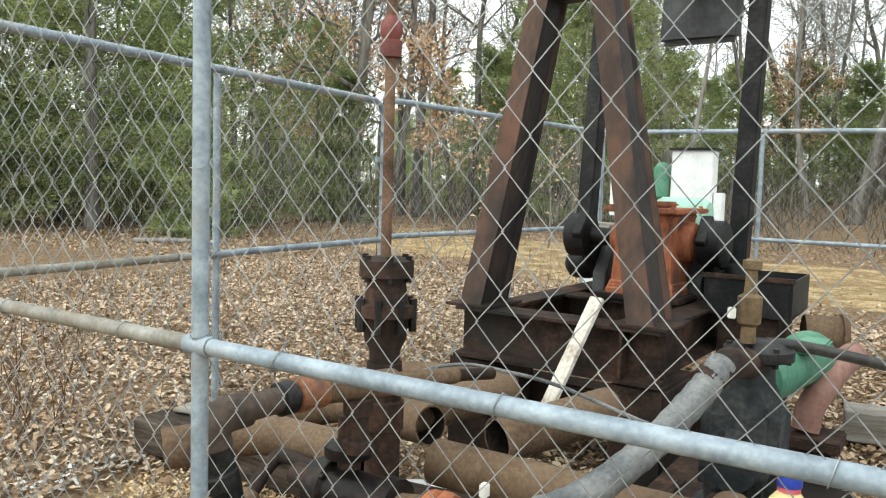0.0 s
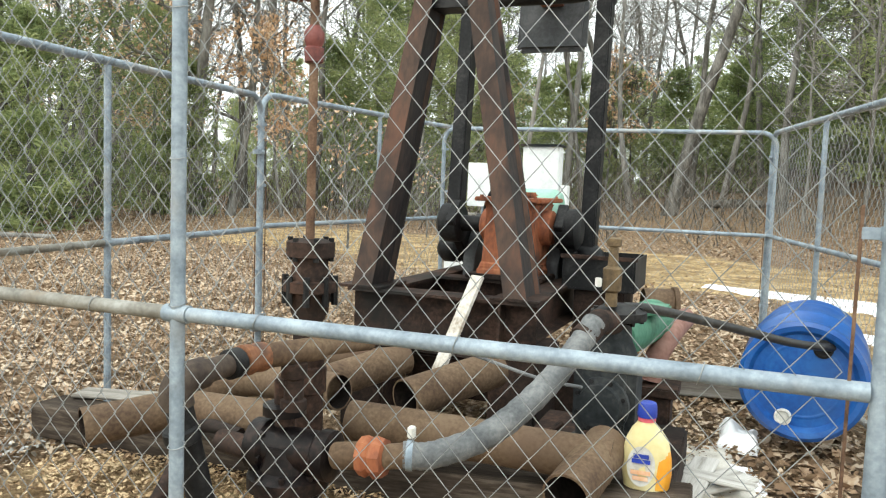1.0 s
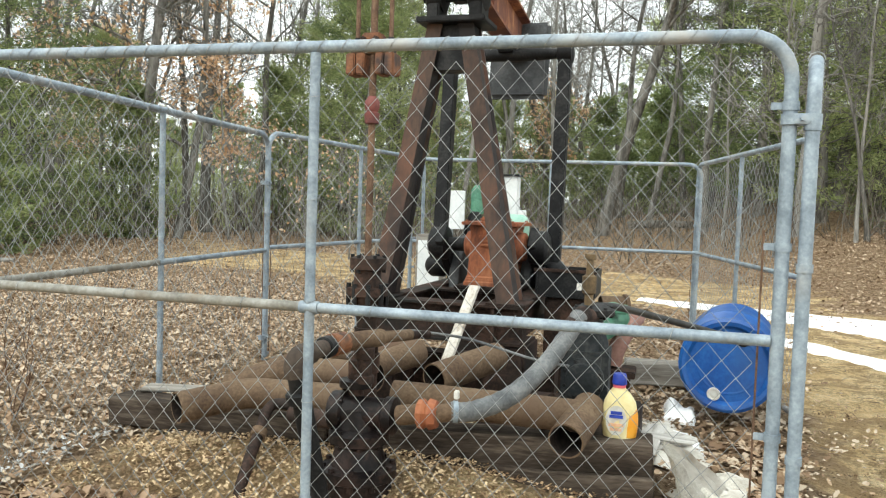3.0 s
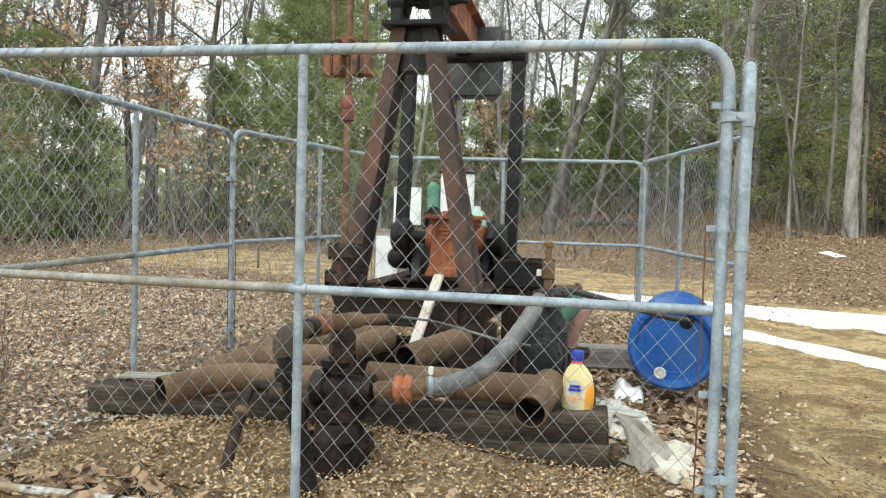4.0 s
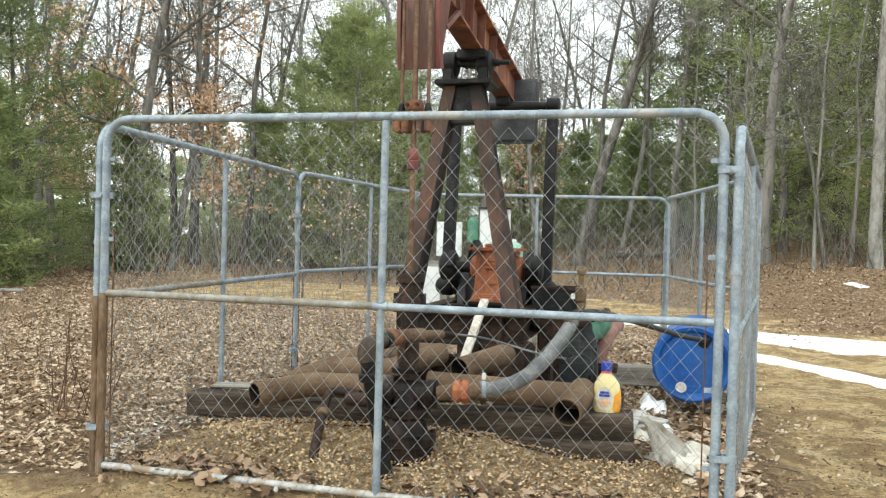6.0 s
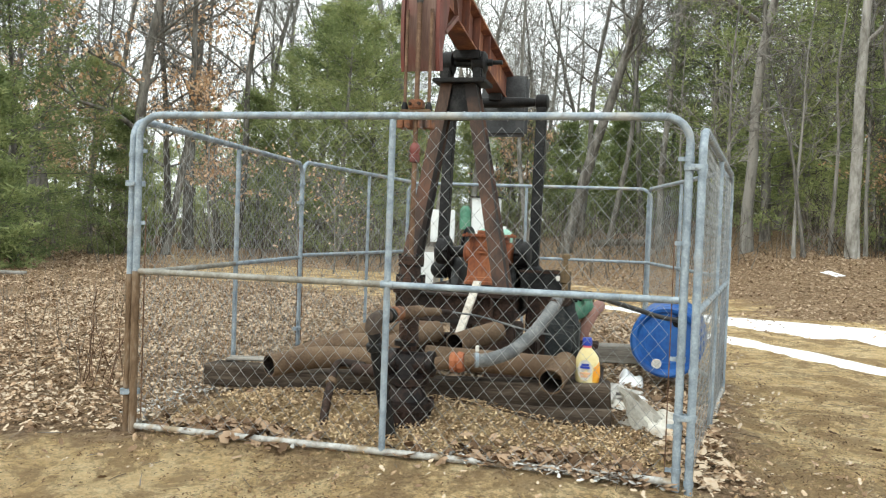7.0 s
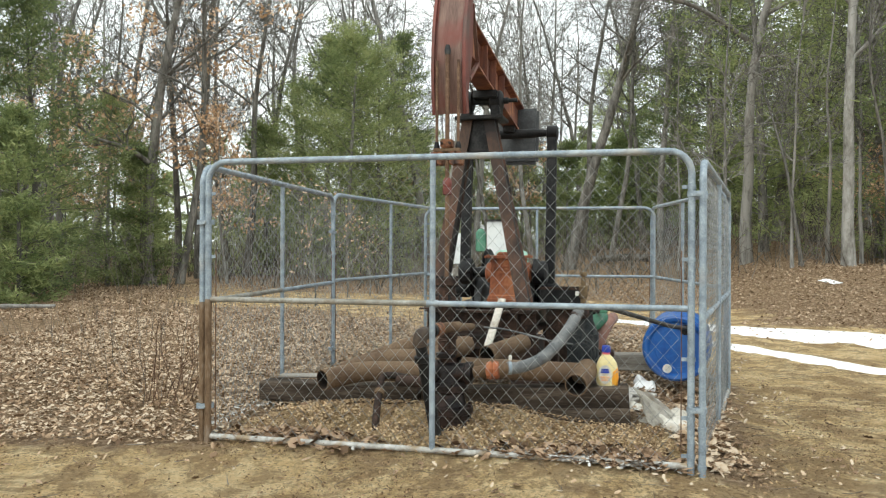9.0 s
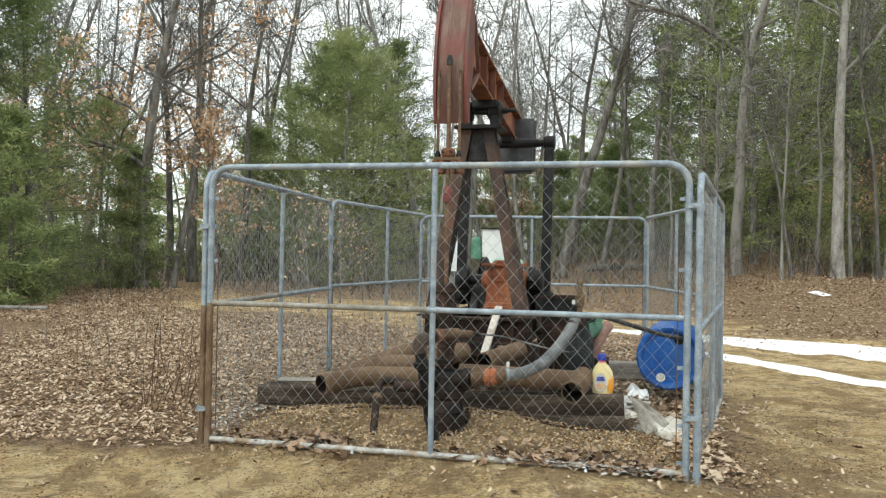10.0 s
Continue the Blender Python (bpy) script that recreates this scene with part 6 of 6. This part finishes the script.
leaf_carpet(62000, lambda g: (g.uniform(-7.5, 2.6), g.uniform(-0.6, 8.5)), (0.010, 0.027), 21, "fallen_leaves", "dry brown and tan leaves covering the ground", litter_keep)
leaf_carpet(50000, lambda g: (g.uniform(-16, 9), g.uniform(6.5, 19)), (0.014, 0.035), 22, "far_leaves", "brown leaf litter under the trees", litter_keep, FARLEAF)
leaf_carpet(700, lambda g: (g.uniform(-4, 5), g.uniform(-4.5, 3)), (0.015, 0.042), 23, "scattered_leaves", "loose dry leaves scattered over the sand", lambda x, y: 0.4, DRIFT)
leaf_carpet(480, lambda g: (g.gauss(1.05, 0.38), abs(g.gauss(0, 0.13)) - 0.03), (0.025, 0.055), 24, "leaf_drift", "drift of curled dry leaves against the fence", lambda x, y: 1.0 if -1.4 < x < 1.55 else 0, DRIFT)
leaf_carpet(220, lambda g: (g.gauss(-0.95, 0.22), g.gauss(0.12, 0.08)), (0.025, 0.06), 25, "leaf_drift", "drift of curled dry leaves by the corner post", lambda x, y: 1.0, DRIFT)
leaf_carpet(900, lambda g: (1.7 + g.gauss(0, 0.1), g.uniform(0.1, 3.2)), (0.025, 0.05), 26, "leaf_drift", "dry leaves caught under the side panel", lambda x, y: 1.0)
leaf_carpet(14000, lambda g: (g.uniform(-1.45, 1.45), g.uniform(0.04, 1.0)), (0.005, 0.012), 27, "wood_chips", "small tan wood chips on the dirt", lambda x, y: 0.4 + 0.6 * (noise.noise((x * 2, y * 2, 5)) > -0.1), CHIPS)
leaf_carpet(45000, lambda g: (g.uniform(-7.5, 2.6), g.uniform(-0.6, 8.5)), (0.007, 0.016), 31, "leaf_crumbs", "broken bits of dry leaves between whole ones", litter_keep)
DEBRIS = material("dark_bark_bits", [(0.09, 0.055, 0.03), (0.18, 0.115, 0.062), (0.32, 0.215, 0.12)], 0.95, 0.0, 2, 30, 0.0, island=0.6, spec=0.15)


def debris_keep(x, y):
    s = noise.noise((x * 0.9, y * 0.9, 2)) + 0.6 * noise.noise((x * 2.3, y * 2.3, 4)) + 0.4 * noise.noise((x * 6.1, y * 6.1, 6))
    return 0.05 + 0.95 * max(0, min(1, 0.35 + 1.6 * s))


leaf_carpet(70000, lambda g: (g.uniform(-3.5, 5), g.uniform(-3.6, 3.5)), (0.004, 0.012), 28, "forest_debris", "dark bits of bark and needles on the sand", debris_keep, DEBRIS)

# broken twigs on the sand
vs, fs = [], []
twig_rng = random.Random(61)
for k in range(900):
    x, y = twig_rng.uniform(-4.5, 6), twig_rng.uniform(-4.4, 6)
    if -0.05 < y < 1.6 and abs(x) < 1.6 and k % 3:
        continue
    a = twig_rng.uniform(0, 6.283)
    d = Vector((math.cos(a), math.sin(a), 0.02))
    q, _e = bent(twig_rng, Vector((x, y, height(x, y) + 0.004)), d, twig_rng.uniform(0.04, 0.22), 3, 0.2, 0.0)
    q = [Vector((p.x, p.y, height(p.x, p.y) + 0.005)) for p in q]
    w = twig_rng.uniform(0.0012, 0.003)
    limb(vs, fs, q, [w, w, w * 0.8, w * 0.5], 3)
tagged(new("broken_twigs", mesh_of("broken_twigs", vs, fs, TWIGGY)), "thin broken brown twigs lying on the sand", "twigs", kind="stuff")

# rotten snow along the foot of the side panel
SLUSH = material("grey_rotten_snow", [(0.28, 0.26, 0.23), (0.42, 0.41, 0.39), (0.58, 0.58, 0.57)], 0.8, 0.0, 2, 30, 0.0, island=0.6, spec=0.3)
leaf_carpet(700, lambda g: (-1.66 + g.gauss(0, 0.07), g.uniform(0.15, 3.0)), (0.006, 0.02), 41, "rotten_snow", "grey crumbs of rotten snow along the fence", lambda x, y: 0.35 + 0.65 * (noise.noise((x * 3, y * 2, 5)) > 0), SLUSH)
leaf_carpet(260, lambda g: (g.gauss(0.95, 0.35), g.gauss(0.0, 0.035)), (0.010, 0.026), 42, "rotten_snow", "grey crumbs of rotten snow under the bottom rail", lambda x, y: 1.0 if -1.4 < x < 1.5 else 0, SLUSH)

# clods of dark soil
vs, fs = [], []
clod_rng = random.Random(77)
for k in range(5200):
    x, y = clod_rng.uniform(-4.5, 5.5), clod_rng.uniform(-3.4, 3.2)
    if (-1.6 < x < 1.6 and y > 0) or clod_rng.random() > debris_keep(x, y):
        continue
    r = clod_rng.uniform(0.004, 0.013) * (1 + (clod_rng.random() < 0.06))
    o, z = len(vs), height(x, y)
    for i in range(5):
        a = 1.257 * i + clod_rng.uniform(-0.3, 0.3)
        d = r * clod_rng.uniform(0.8, 1.5)
        vs.append((x + d * math.cos(a), y + d * math.sin(a), z - 0.004))
    vs.append((x + clod_rng.gauss(0, 0.3) * r, y + clod_rng.gauss(0, 0.3) * r, z + r * clod_rng.uniform(0.6, 1.1)))
    fs += [(o + i, o + (i + 1) % 5, o + 5) for i in range(5)]
CLOD = material("dark_sandy_clods", [(0.13, 0.082, 0.042), (0.25, 0.165, 0.085), (0.44, 0.31, 0.17)], 0.95, 0.0, 3, 60, 0.4, 0.004, island=0.5, spec=0.15)
tagged(new("soil_clods", mesh_of("soil_clods", vs, fs, CLOD, False)), "small crumbly clods of brown sandy soil", "soil", kind="stuff")
